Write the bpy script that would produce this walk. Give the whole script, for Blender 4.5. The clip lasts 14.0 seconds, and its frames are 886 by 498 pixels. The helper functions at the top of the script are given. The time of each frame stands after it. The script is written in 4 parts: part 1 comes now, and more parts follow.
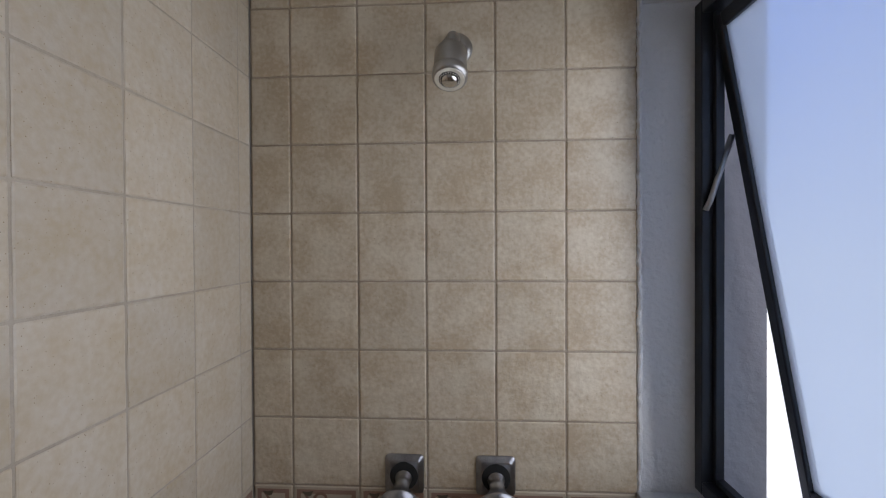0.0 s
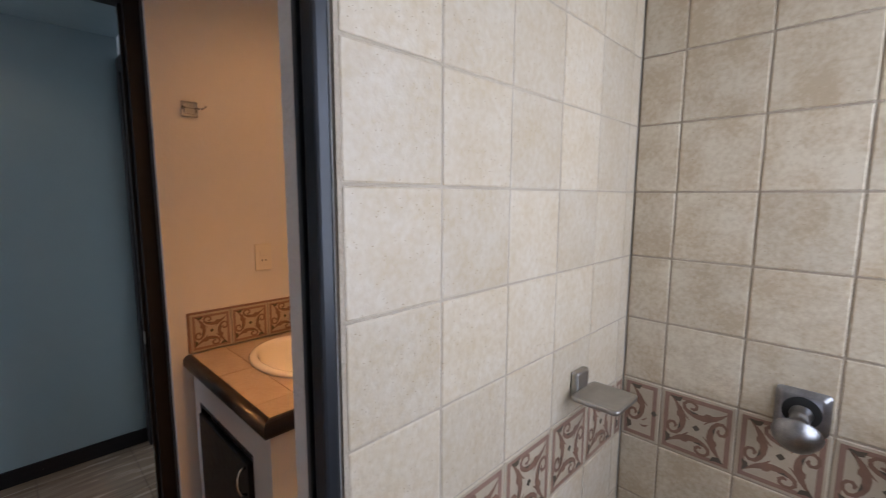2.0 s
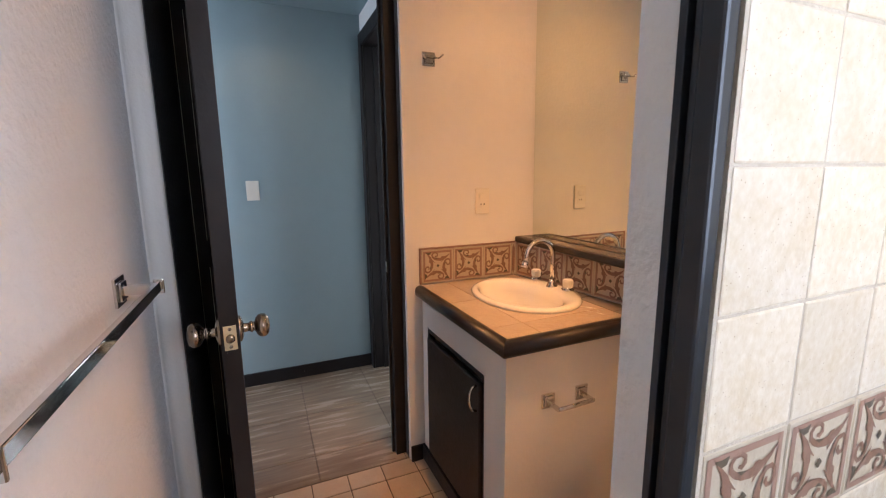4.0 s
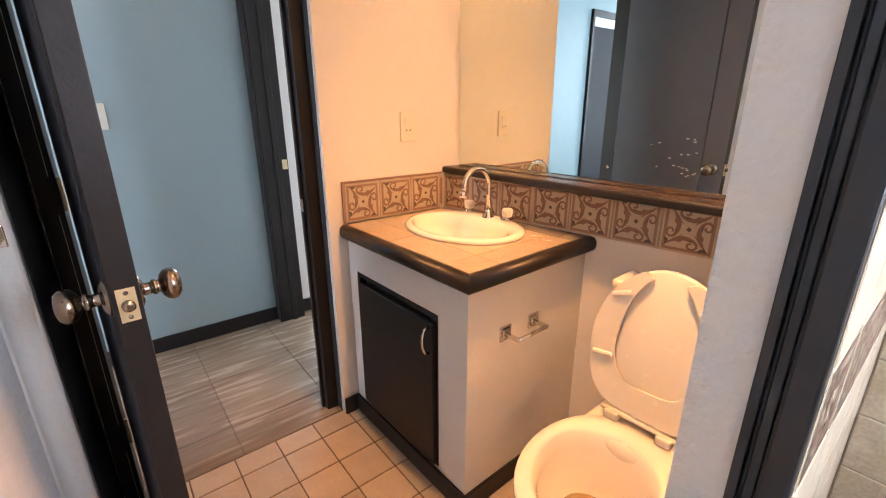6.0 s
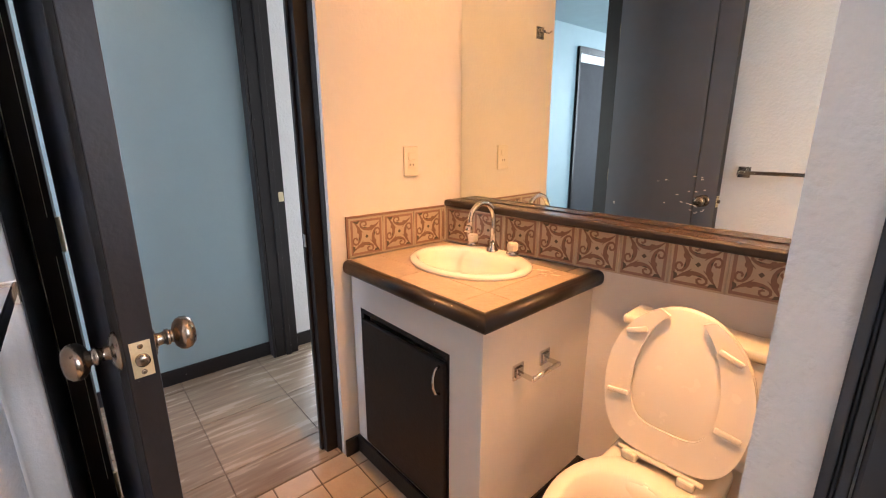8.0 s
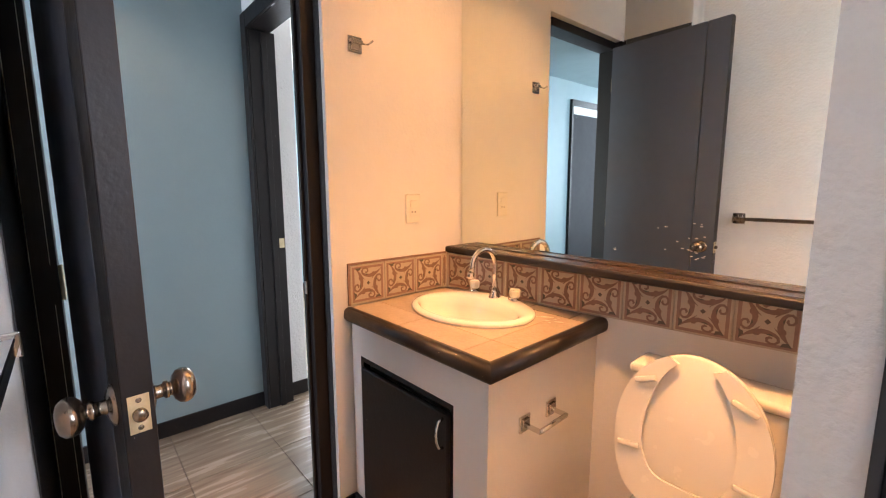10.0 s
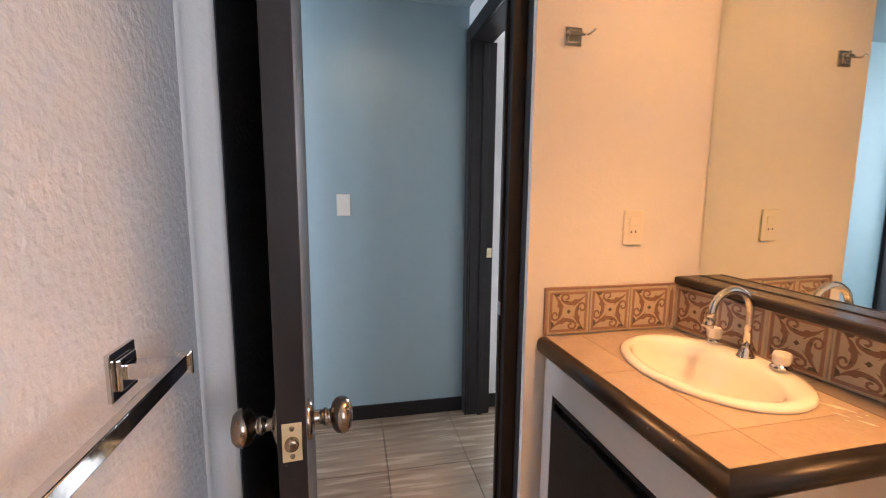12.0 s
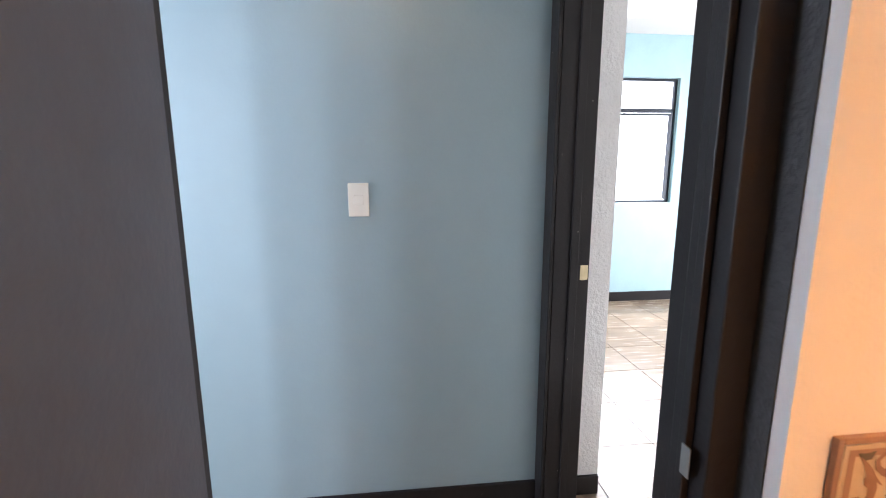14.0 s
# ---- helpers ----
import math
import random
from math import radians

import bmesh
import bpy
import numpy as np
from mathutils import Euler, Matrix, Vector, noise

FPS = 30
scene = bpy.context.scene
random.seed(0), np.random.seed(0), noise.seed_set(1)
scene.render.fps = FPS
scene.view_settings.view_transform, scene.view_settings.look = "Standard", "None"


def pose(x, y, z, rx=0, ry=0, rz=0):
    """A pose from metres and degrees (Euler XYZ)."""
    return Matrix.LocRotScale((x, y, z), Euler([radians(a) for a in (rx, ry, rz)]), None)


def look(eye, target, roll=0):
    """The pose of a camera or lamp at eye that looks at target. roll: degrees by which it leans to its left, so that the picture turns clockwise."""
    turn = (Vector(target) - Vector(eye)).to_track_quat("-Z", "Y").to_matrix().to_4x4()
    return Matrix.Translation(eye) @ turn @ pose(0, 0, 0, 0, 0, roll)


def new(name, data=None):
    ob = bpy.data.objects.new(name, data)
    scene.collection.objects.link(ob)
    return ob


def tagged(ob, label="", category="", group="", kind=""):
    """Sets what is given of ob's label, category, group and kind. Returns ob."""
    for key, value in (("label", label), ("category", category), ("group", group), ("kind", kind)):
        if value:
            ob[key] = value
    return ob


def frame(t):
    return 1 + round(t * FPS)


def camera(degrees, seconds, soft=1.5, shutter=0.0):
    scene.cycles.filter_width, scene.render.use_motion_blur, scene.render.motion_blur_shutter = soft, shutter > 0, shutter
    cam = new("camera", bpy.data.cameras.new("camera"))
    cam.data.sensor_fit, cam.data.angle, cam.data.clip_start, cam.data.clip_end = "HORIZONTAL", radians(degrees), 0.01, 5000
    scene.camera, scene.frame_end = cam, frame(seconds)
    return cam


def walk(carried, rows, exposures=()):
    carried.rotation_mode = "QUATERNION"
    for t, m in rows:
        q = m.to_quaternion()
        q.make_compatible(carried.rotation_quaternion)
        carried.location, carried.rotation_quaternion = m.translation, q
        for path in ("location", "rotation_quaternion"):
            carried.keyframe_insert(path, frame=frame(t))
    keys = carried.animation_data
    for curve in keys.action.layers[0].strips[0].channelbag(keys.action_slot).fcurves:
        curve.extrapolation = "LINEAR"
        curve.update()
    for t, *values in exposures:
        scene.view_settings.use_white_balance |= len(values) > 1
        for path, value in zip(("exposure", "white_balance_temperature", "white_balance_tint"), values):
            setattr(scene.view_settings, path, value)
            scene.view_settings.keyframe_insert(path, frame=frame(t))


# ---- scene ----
# camera and its walk
cam = camera(92.6, 14.0, soft=1.1, shutter=0.15)
PATH = [
    (0, (0.106, 0.229, 1.575), (-0.006, 2.226, 1.557), -0.3),
    (0.5, (0.102, 0.23, 1.543), (-0.029, 2.223, 1.437), 0.4),
    (1, (0.078, 0.204, 1.511), (-0.35, 2.152, 1.358), 1.3),
    (1.5, (0.043, 0.162, 1.495), (-0.876, 1.926, 1.289), 0.9),
    (2, (0.013, 0.102, 1.481), (-1.38, 1.516, 1.234), 0.3),
    (2.5, (-0.002, 0.047, 1.467), (-1.686, 1.092, 1.2), -0.8),
    (3, (-0.004, -0.01, 1.43), (-1.824, 0.77, 1.147), -0.8),
    (3.2, (-0.012, -0.025, 1.408), (-1.847, 0.713, 1.114), -0.5),
    (5.3, (-0.324, -0.126, 1.274), (-1.952, 0.908, 0.743), -0.5),
    (5.5, (-0.34, -0.136, 1.273), (-1.915, 0.958, 0.703), -0.5),
    (6, (-0.35, -0.16, 1.263), (-1.832, 1.036, 0.654), -0.1),
    (6.5, (-0.381, -0.178, 1.26), (-1.837, 1.034, 0.618), -0.1),
    (7, (-0.412, -0.187, 1.272), (-1.845, 1.053, 0.632), 0.2),
    (7.5, (-0.418, -0.196, 1.279), (-1.861, 1.062, 0.699), 0.1),
    (8, (-0.42, -0.203, 1.29), (-1.883, 1.069, 0.799), -0.0),
    (10.5, (-0.434, -0.217, 1.3), (-1.961, 1.057, 1.085), -0.5),
    (11, (-0.432, -0.159, 1.308), (-2.151, 0.838, 1.084), 0.3),
    (11.5, (-0.476, -0.095, 1.314), (-2.349, 0.562, 1.068), -0.5),
    (12, (-0.574, -0.069, 1.327), (-2.513, 0.345, 1.06), 0.5),
    (12.5, (-0.751, -0.028, 1.326), (-2.719, 0.157, 1.022), 0.7),
    (13, (-1.021, 0.032, 1.343), (-2.992, 0.161, 1.031), -0.1),
    (13.5, (-1.215, 0.061, 1.338), (-3.184, 0.177, 1.002), -0.0),
    (14, (-1.424, 0.017, 1.335), (-3.383, 0.229, 0.994), -0.2),
]
EXPOSURES = [(0.0,-2.36,6300,16),(0.6,-2.28,6300,18),(1.0,-2.10,6100,18),(1.5,-1.90,6100,17),(2.0,-1.36,6050,16),(2.5,-0.98,5900,16),(3.0,-0.90,5800,15),(5.3,0.4,6250,16),(8.0,0.4,6150,16),(11.0,0.26,6200,16),(12.0,0.12,6200,16),(12.6,0.0,6200,17),(13.3,0.28,6200,18),(14.0,0.36,6350,19)]
walk(cam, [(t, look(eye, target, roll)) for t, eye, target, roll in PATH], EXPOSURES)

# world, lights, exposure
CEIL_Z = 2.48
world = bpy.data.worlds.new("world")
scene.world = world
world.use_nodes = True
wn = world.node_tree
sky = wn.nodes.new("ShaderNodeTexSky")
sky.sky_type = "NISHITA"
sky.sun_disc = False
sky.sun_elevation, sky.sun_rotation = radians(34), radians(0)
wn.nodes["Background"].inputs[1].default_value = 0.12
wn.links.new(sky.outputs[0], wn.nodes["Background"].inputs[0])


def area_lamp(name, m, w, h, power, color):
    d = bpy.data.lights.new(name, "AREA")
    d.shape, d.size, d.size_y, d.energy, d.color = "RECTANGLE", w, h, power, color
    ob = new(name, d)
    ob.matrix_world = m
    return ob


def spot_lamp(name, eye, target, power, angle, color, radius=0.03, blend=0.6):
    d = bpy.data.lights.new(name, "SPOT")
    d.energy, d.spot_size, d.spot_blend, d.color, d.shadow_soft_size = power, radians(angle), blend, color, radius
    ob = new(name, d)
    ob.matrix_world = look(eye, target)
    return ob


sun_data = bpy.data.lights.new("sun", "SUN")
sun_data.energy, sun_data.angle, sun_data.color = 5.0, radians(0.5), (1.0, 0.96, 0.90)
sun = new("sun", sun_data)
sun.matrix_world = look((-3.6, 12.0, 7.2), (-3.9, 1.4, 0))

WARM = (1.0, 0.46, 0.155)
area_lamp("window_light", look((0.56, 0.68, 1.56), (-0.6, 0.52, 1.48)), 0.86, 0.98, 24, (0.90, 0.93, 0.94))
area_lamp("bedroom_window_light", look((-5.5, 2.5, 1.7), (-3.6, 1.7, 0.9)), 0.7, 1.2, 60, (0.88, 0.95, 1.0))
# fill at an unseen opening assumed in the bedroom's far side wall
area_lamp("balcony_light", look((-3.8, 4.2, 1.2), (-3.4, 1.2, 0.8)), 2.6, 2.0, 130, (0.88, 0.95, 1.0))
# fill added near the hall's unseen end to brighten the blue wall
area_lamp("hall_light", look((-2.5, -2.6, 1.6), (-2.7, 0.3, 1.1)), 0.8, 1.6, 25, (0.78, 0.88, 1.0)).data.spread = radians(105)
# unseen lamp strips, added to throw stepped light bands on the blue wall
for strip_y in (-1.66, -1.95, -2.22):
    area_lamp("hall_window_light", look((-0.80, strip_y, 1.5), (-2.9, strip_y + 1.2, 1.2)), 0.075, 1.5, 21, (0.76, 0.88, 1.0))
spot_lamp("downlight_lamp", (-1.22, 0.80, CEIL_Z - 0.03), (-1.42, 1.20, 0), 38, 136, WARM, blend=1.0)
spot_lamp("downlight_lamp", (-0.80, 0.56, CEIL_Z - 0.03), (-0.88, 0.96, 0), 165, 98, WARM, blend=1.0)
spot_lamp("hall_downlight_lamp", (-2.60, -0.02, 2.30), (-2.60, 0.0, 0), 4, 130, (1.0, 0.75, 0.5))


# materials
def material(name, color, rough=0.5, metal=0.0, color2=None, scale=6.0, bump=0.0, bump_scale=60.0, amount=0.5, detail=6.0, coat=0.0, random_amount=0.0, spots=None, spec=0.5, fine=0.35, relief=0.004):
    """A surface with two scales of colour change, fine relief and, on request, small dark pits or chips."""
    m = bpy.data.materials.new(name)
    m.use_nodes = True
    n, l = m.node_tree.nodes, m.node_tree.links
    b = n["Principled BSDF"]
    b.inputs["Roughness"].default_value, b.inputs["Metallic"].default_value = rough, metal
    b.inputs["Coat Weight"].default_value = coat
    b.inputs["Specular IOR Level"].default_value = spec
    co = n.new("ShaderNodeTexCoord").outputs["Object"]
    geo = n.new("ShaderNodeNewGeometry").outputs["Position"]
    color2 = color2 or tuple(c * 0.85 for c in color)
    n1, n2 = n.new("ShaderNodeTexNoise"), n.new("ShaderNodeTexNoise")
    for nn, s in ((n1, scale), (n2, scale * 7)):
        nn.inputs["Scale"].default_value, nn.inputs["Detail"].default_value = s, detail
        l.new(geo, nn.inputs["Vector"])
    mx = n.new("ShaderNodeMix")
    mx.data_type = "FLOAT"
    mx.inputs[0].default_value = fine
    l.new(n1.outputs[0], mx.inputs[2]), l.new(n2.outputs[0], mx.inputs[3])
    ramp = n.new("ShaderNodeMapRange")
    ramp.inputs[1].default_value, ramp.inputs[2].default_value = 0.5 - 0.22 / (amount + 0.2), 0.5 + 0.22 / (amount + 0.2)
    l.new(mx.outputs[0], ramp.inputs[0])
    cm = n.new("ShaderNodeMix")
    cm.data_type = "RGBA"
    cm.inputs[6].default_value, cm.inputs[7].default_value = (*color, 1), (*color2, 1)
    l.new(ramp.outputs[0], cm.inputs[0])
    out = cm.outputs[2]
    if random_amount:
        info, hsv, mr = n.new("ShaderNodeObjectInfo"), n.new("ShaderNodeHueSaturation"), n.new("ShaderNodeMapRange")
        mr.inputs[3].default_value, mr.inputs[4].default_value = 1 - random_amount, 1 + random_amount
        l.new(info.outputs["Random"], mr.inputs[0]), l.new(mr.outputs[0], hsv.inputs["Value"]), l.new(out, hsv.inputs["Color"])
        out = hsv.outputs[0]
    heights = n2.outputs[0]
    if spots:
        spot_color, spot_scale, size = spots
        v = n.new("ShaderNodeTexVoronoi")
        v.inputs["Scale"].default_value = spot_scale
        l.new(geo, v.inputs["Vector"])
        keep = n.new("ShaderNodeSeparateColor")
        l.new(v.outputs["Color"], keep.inputs[0])
        lim = n.new("ShaderNodeMath")
        lim.operation = "MULTIPLY"
        lim.inputs[1].default_value = size
        l.new(keep.outputs[0], lim.inputs[0])
        lt = n.new("ShaderNodeMath")
        lt.operation = "LESS_THAN"
        l.new(v.outputs["Distance"], lt.inputs[0]), l.new(lim.outputs[0], lt.inputs[1])
        sm = n.new("ShaderNodeMix")
        sm.data_type = "RGBA"
        l.new(lt.outputs[0], sm.inputs[0]), l.new(out, sm.inputs[6])
        sm.inputs[7].default_value = (*spot_color, 1)
        out = sm.outputs[2]
    l.new(out, b.inputs["Base Color"])
    rr = n.new("ShaderNodeMapRange")
    rr.inputs[3].default_value, rr.inputs[4].default_value = max(rough - 0.08, 0.02), min(rough + 0.08, 1)
    l.new(n2.outputs[0], rr.inputs[0]), l.new(rr.outputs[0], b.inputs["Roughness"])
    if bump:
        nb, bp = n.new("ShaderNodeTexNoise"), n.new("ShaderNodeBump")
        nb.inputs["Scale"].default_value, nb.inputs["Detail"].default_value = bump_scale, 4
        l.new(geo, nb.inputs["Vector"])
        bp.inputs["Strength"].default_value, bp.inputs["Distance"].default_value = bump, relief
        l.new(nb.outputs[0], bp.inputs["Height"]), l.new(bp.outputs[0], b.inputs["Normal"])
    return m


def wood_tile_material():
    """Grey-brown streaks along x, as on wood-look porcelain."""
    m = material("wood_look_porcelain", (0.135, 0.090, 0.060), 0.26, 0, (0.31, 0.235, 0.165), amount=0.7, random_amount=0.14)
    n, l = m.node_tree.nodes, m.node_tree.links
    geo = n.new("ShaderNodeNewGeometry").outputs["Position"]
    mp = n.new("ShaderNodeMapping")
    mp.inputs["Scale"].default_value = (30, 2.6, 1)
    l.new(geo, mp.inputs["Vector"])
    for nn in [q for q in n if q.bl_idname == "ShaderNodeTexNoise"][:2]:
        for k in list(nn.inputs["Vector"].links):
            l.remove(k)
        l.new(mp.outputs[0], nn.inputs["Vector"])
        nn.inputs["Scale"].default_value = 1.2
    return m


def glass_frosted():
    m = bpy.data.materials.new("frosted_glass")
    m.use_nodes = True
    n, l = m.node_tree.nodes, m.node_tree.links
    b = n["Principled BSDF"]
    tr, mixer = n.new("ShaderNodeBsdfTranslucent"), n.new("ShaderNodeMixShader")
    tr.inputs[0].default_value = (0.90, 0.94, 0.98, 1)
    b.inputs["Base Color"].default_value, b.inputs["Roughness"].default_value = (0.7, 0.78, 0.85, 1), 0.35
    mixer.inputs[0].default_value = 0.80
    rf, both = n.new("ShaderNodeBsdfRefraction"), n.new("ShaderNodeMixShader")
    rf.inputs["Color"].default_value, rf.inputs["Roughness"].default_value, rf.inputs["IOR"].default_value = (0.80, 0.88, 0.97, 1), 0.55, 1.03
    both.inputs[0].default_value = 0.62
    l.new(tr.outputs[0], both.inputs[1]), l.new(rf.outputs[0], both.inputs[2])
    l.new(b.outputs[0], mixer.inputs[1]), l.new(both.outputs[0], mixer.inputs[2])
    l.new(mixer.outputs[0], n["Material Output"].inputs[0])
    return m


def emitter(name, color, strength):
    m = bpy.data.materials.new(name)
    m.use_nodes = True
    b = m.node_tree.nodes["Principled BSDF"]
    b.inputs["Base Color"].default_value = (*color, 1)
    b.inputs["Emission Color"].default_value, b.inputs["Emission Strength"].default_value = (*color, 1), strength
    return m


M_TILE_WALL = material("beige_ceramic_matt", (0.60, 0.53, 0.41), 0.42, 0, (0.46, 0.37, 0.255), scale=14, amount=1.9, fine=0.42, bump=1.0, bump_scale=42, relief=0.0030, random_amount=0.06, spots=((0.34, 0.26, 0.17), 110, 0.11))
M_TILE_SIDE = material("beige_ceramic_smooth", (0.605, 0.54, 0.44), 0.36, 0, (0.53, 0.44, 0.31), scale=13, amount=1.5, fine=0.5, bump=0.6, bump_scale=60, random_amount=0.07, spots=((0.32, 0.23, 0.14), 130, 0.13))
M_GROUT_DARK = material("brown_grey_grout", (0.50, 0.43, 0.34), 0.9, 0, (0.30, 0.245, 0.19), scale=20, bump=0.6, bump_scale=200)
M_GROUT = material("pale_grout", (0.56, 0.50, 0.41), 0.85, 0, (0.36, 0.30, 0.23), scale=16, bump=0.6, bump_scale=200)
M_DECOR = material("decor_cream", (0.52, 0.45, 0.345), 0.35, 0, (0.43, 0.36, 0.265), scale=14, bump=0.3, random_amount=0.05)
M_DECOR_RED = material("decor_terracotta", (0.27, 0.155, 0.11), 0.4, 0, (0.17, 0.10, 0.07), scale=60)
M_DECOR_PINK = material("decor_border_pink", (0.33, 0.205, 0.155), 0.4, 0, (0.24, 0.145, 0.11), scale=40)
M_DECOR_GREEN = material("decor_green", (0.105, 0.085, 0.06), 0.4, 0)
M_FLOOR_TILE = material("beige_floor_ceramic", (0.46, 0.37, 0.28), 0.35, 0, (0.36, 0.27, 0.19), scale=14, bump=0.3, random_amount=0.08)
M_FLOOR_GROUT = material("brown_grout", (0.13, 0.09, 0.06), 0.9, 0)
M_WOOD_TILE = wood_tile_material()
M_PLASTER = material("white_plaster", (0.74, 0.72, 0.69), 0.75, 0, (0.68, 0.66, 0.62), scale=3, bump=0.25, bump_scale=75, relief=0.004)
M_PLASTER_ROUGH = material("rough_white_plaster", (0.71, 0.71, 0.71), 0.8, 0, (0.64, 0.635, 0.62), scale=4, bump=0.9, bump_scale=78, relief=0.0048)
M_CEIL = material("white_ceiling_paint", (0.76, 0.75, 0.72), 0.85, 0, (0.72, 0.70, 0.67), scale=2, bump=0.2)
M_BLUE = material("blue_wall_paint", (0.285, 0.37, 0.39), 0.55, 0, (0.25, 0.33, 0.35), scale=1.5, bump=0.12, bump_scale=70)
M_BLACKWOOD = material("black_brown_painted_wood", (0.013, 0.0115, 0.012), 0.40, 0, (0.022, 0.019, 0.019), scale=5, spec=0.2, bump=0.15, bump_scale=90, spots=((0.35, 0.33, 0.30), 14, 0.03))
M_EDGING = material("dark_varnished_edging", (0.012, 0.009, 0.008), 0.36, 0, (0.014, 0.010, 0.009), scale=3, bump=0.03, bump_scale=50, spots=((0.50, 0.45, 0.38), 34, 0.06))
# varnish browned to hold the warm grazing reflection on the ledge's top
M_LEDGETOP = material("brown_varnish_with_sheen", (0.070, 0.042, 0.025), 0.24, 0, (0.035, 0.023, 0.015), scale=9, bump=0.05, bump_scale=60, spots=((0.02, 0.015, 0.012), 22, 0.12))
M_GREYTILE = material("grey_ceramic", (0.22, 0.19, 0.165), 0.35, 0, (0.16, 0.14, 0.12), scale=15)
M_BLACKROUGH = material("black_paint_on_plaster", (0.022, 0.022, 0.022), 0.6, 0, (0.05, 0.05, 0.05), scale=60, bump=1.0, bump_scale=70)
M_DOORFACE = material("charcoal_door_paint", (0.070, 0.080, 0.108), 0.5, 0, (0.057, 0.063, 0.082), scale=2.5, bump=0.12, bump_scale=120)
M_HALLDOOR = material("matt_grey_door", (0.055, 0.052, 0.055), 0.85, 0, (0.042, 0.040, 0.044), scale=3, spec=0.15)
M_ALU = material("black_anodised_aluminium", (0.02, 0.024, 0.03), 0.32, 0.4, (0.035, 0.04, 0.05), scale=10)
M_GUN = material("worn_gunmetal", (0.40, 0.40, 0.42), 0.32, 1.0, (0.22, 0.22, 0.23), scale=50, amount=0.8)
M_CHROME = material("chrome", (0.75, 0.74, 0.72), 0.10, 1.0, (0.6, 0.58, 0.56), scale=30)
M_SATIN = material("satin_nickel", (0.50, 0.49, 0.475), 0.36, 1.0, (0.38, 0.37, 0.355), scale=8)
M_BRASS = material("aged_brass", (0.72, 0.62, 0.40), 0.38, 0.45, (0.52, 0.42, 0.24), scale=40)
M_BRONZE = material("antique_nickel", (0.36, 0.31, 0.26), 0.22, 1.0, (0.22, 0.18, 0.14), scale=25)
M_PORCELAIN = material("white_porcelain", (0.80, 0.76, 0.68), 0.12, 0, (0.78, 0.73, 0.64), scale=3, coat=0.4)
M_SEAT = material("white_plastic", (0.78, 0.75, 0.68), 0.25, 0, (0.76, 0.72, 0.63), scale=3)
M_PLASTIC = material("ivory_plastic", (0.72, 0.68, 0.60), 0.35, 0, (0.70, 0.66, 0.57), scale=5)
# near-black that paints the shade of recess, groove and slots on flat pieces
M_DARK = material("hollow_shade", (0.012, 0.012, 0.012), 0.8)
M_WALLOUT = material("lilac_grey_render", (0.56, 0.56, 0.585), 0.9, 0, (0.49, 0.49, 0.51), scale=12, bump=1.0, bump_scale=45)
M_SILL = material("painted_sill", (0.48, 0.50, 0.52), 0.7, 0, (0.37, 0.38, 0.39), scale=14, bump=0.8, bump_scale=60)
M_WATER = material("toilet_water", (0.30, 0.22, 0.10), 0.05)
M_GROUND = material("outdoor_concrete", (0.45, 0.44, 0.42), 0.9, 0, (0.38, 0.37, 0.35), scale=1, bump=0.5)
M_FROST = glass_frosted()
M_BULB = emitter("lamp_glow", (1.0, 0.55, 0.22), 7.0)
M_SKYGLOW = emitter("overexposed_daylight", (0.93, 0.97, 1.0), 3.0)
M_SKYGLOW2 = emitter("overexposed_sky", (0.76, 0.83, 1.0), 5.5)
n_, l_ = M_SKYGLOW2.node_tree.nodes, M_SKYGLOW2.node_tree.links
sep_, ramp_ = n_.new("ShaderNodeSeparateXYZ"), n_.new("ShaderNodeValToRGB")
range_ = n_.new("ShaderNodeMapRange")
range_.inputs[1].default_value, range_.inputs[2].default_value = 1.4, 3.2
ramp_.color_ramp.elements[0].color, ramp_.color_ramp.elements[1].color = (1.0, 1.0, 1.0, 1), (0.30, 0.47, 1.0, 1)
l_.new(n_.new("ShaderNodeNewGeometry").outputs["Position"], sep_.inputs[0])
l_.new(sep_.outputs[2], range_.inputs[0]), l_.new(range_.outputs[0], ramp_.inputs[0])
l_.new(ramp_.outputs[0], n_["Principled BSDF"].inputs["Emission Color"])
M_MIRROR = bpy.data.materials.new("mirror_silver")
M_MIRROR.use_nodes = True
M_MIRROR.node_tree.nodes["Principled BSDF"].inputs["Base Color"].default_value = (0.80, 0.84, 0.78, 1)
M_MIRROR.node_tree.nodes["Principled BSDF"].inputs["Metallic"].default_value = 1
M_MIRROR.node_tree.nodes["Principled BSDF"].inputs["Roughness"].default_value = 0.015


# mesh helpers
def finish(bm, name, mat, smooth=False):
    me = bpy.data.meshes.new(name)
    bm.normal_update()
    bm.to_mesh(me)
    bm.free()
    for mm in mat if isinstance(mat, (list, tuple)) else [mat]:
        me.materials.append(mm)
    if smooth:
        for p in me.polygons:
            p.use_smooth = True
    return me


def part(name, bm, mat, parent=None, label="", smooth=False):
    ob = new(name, finish(bm, name, mat, smooth))
    if parent:
        ob.parent = parent
    if label:
        ob["label"] = label
    return ob


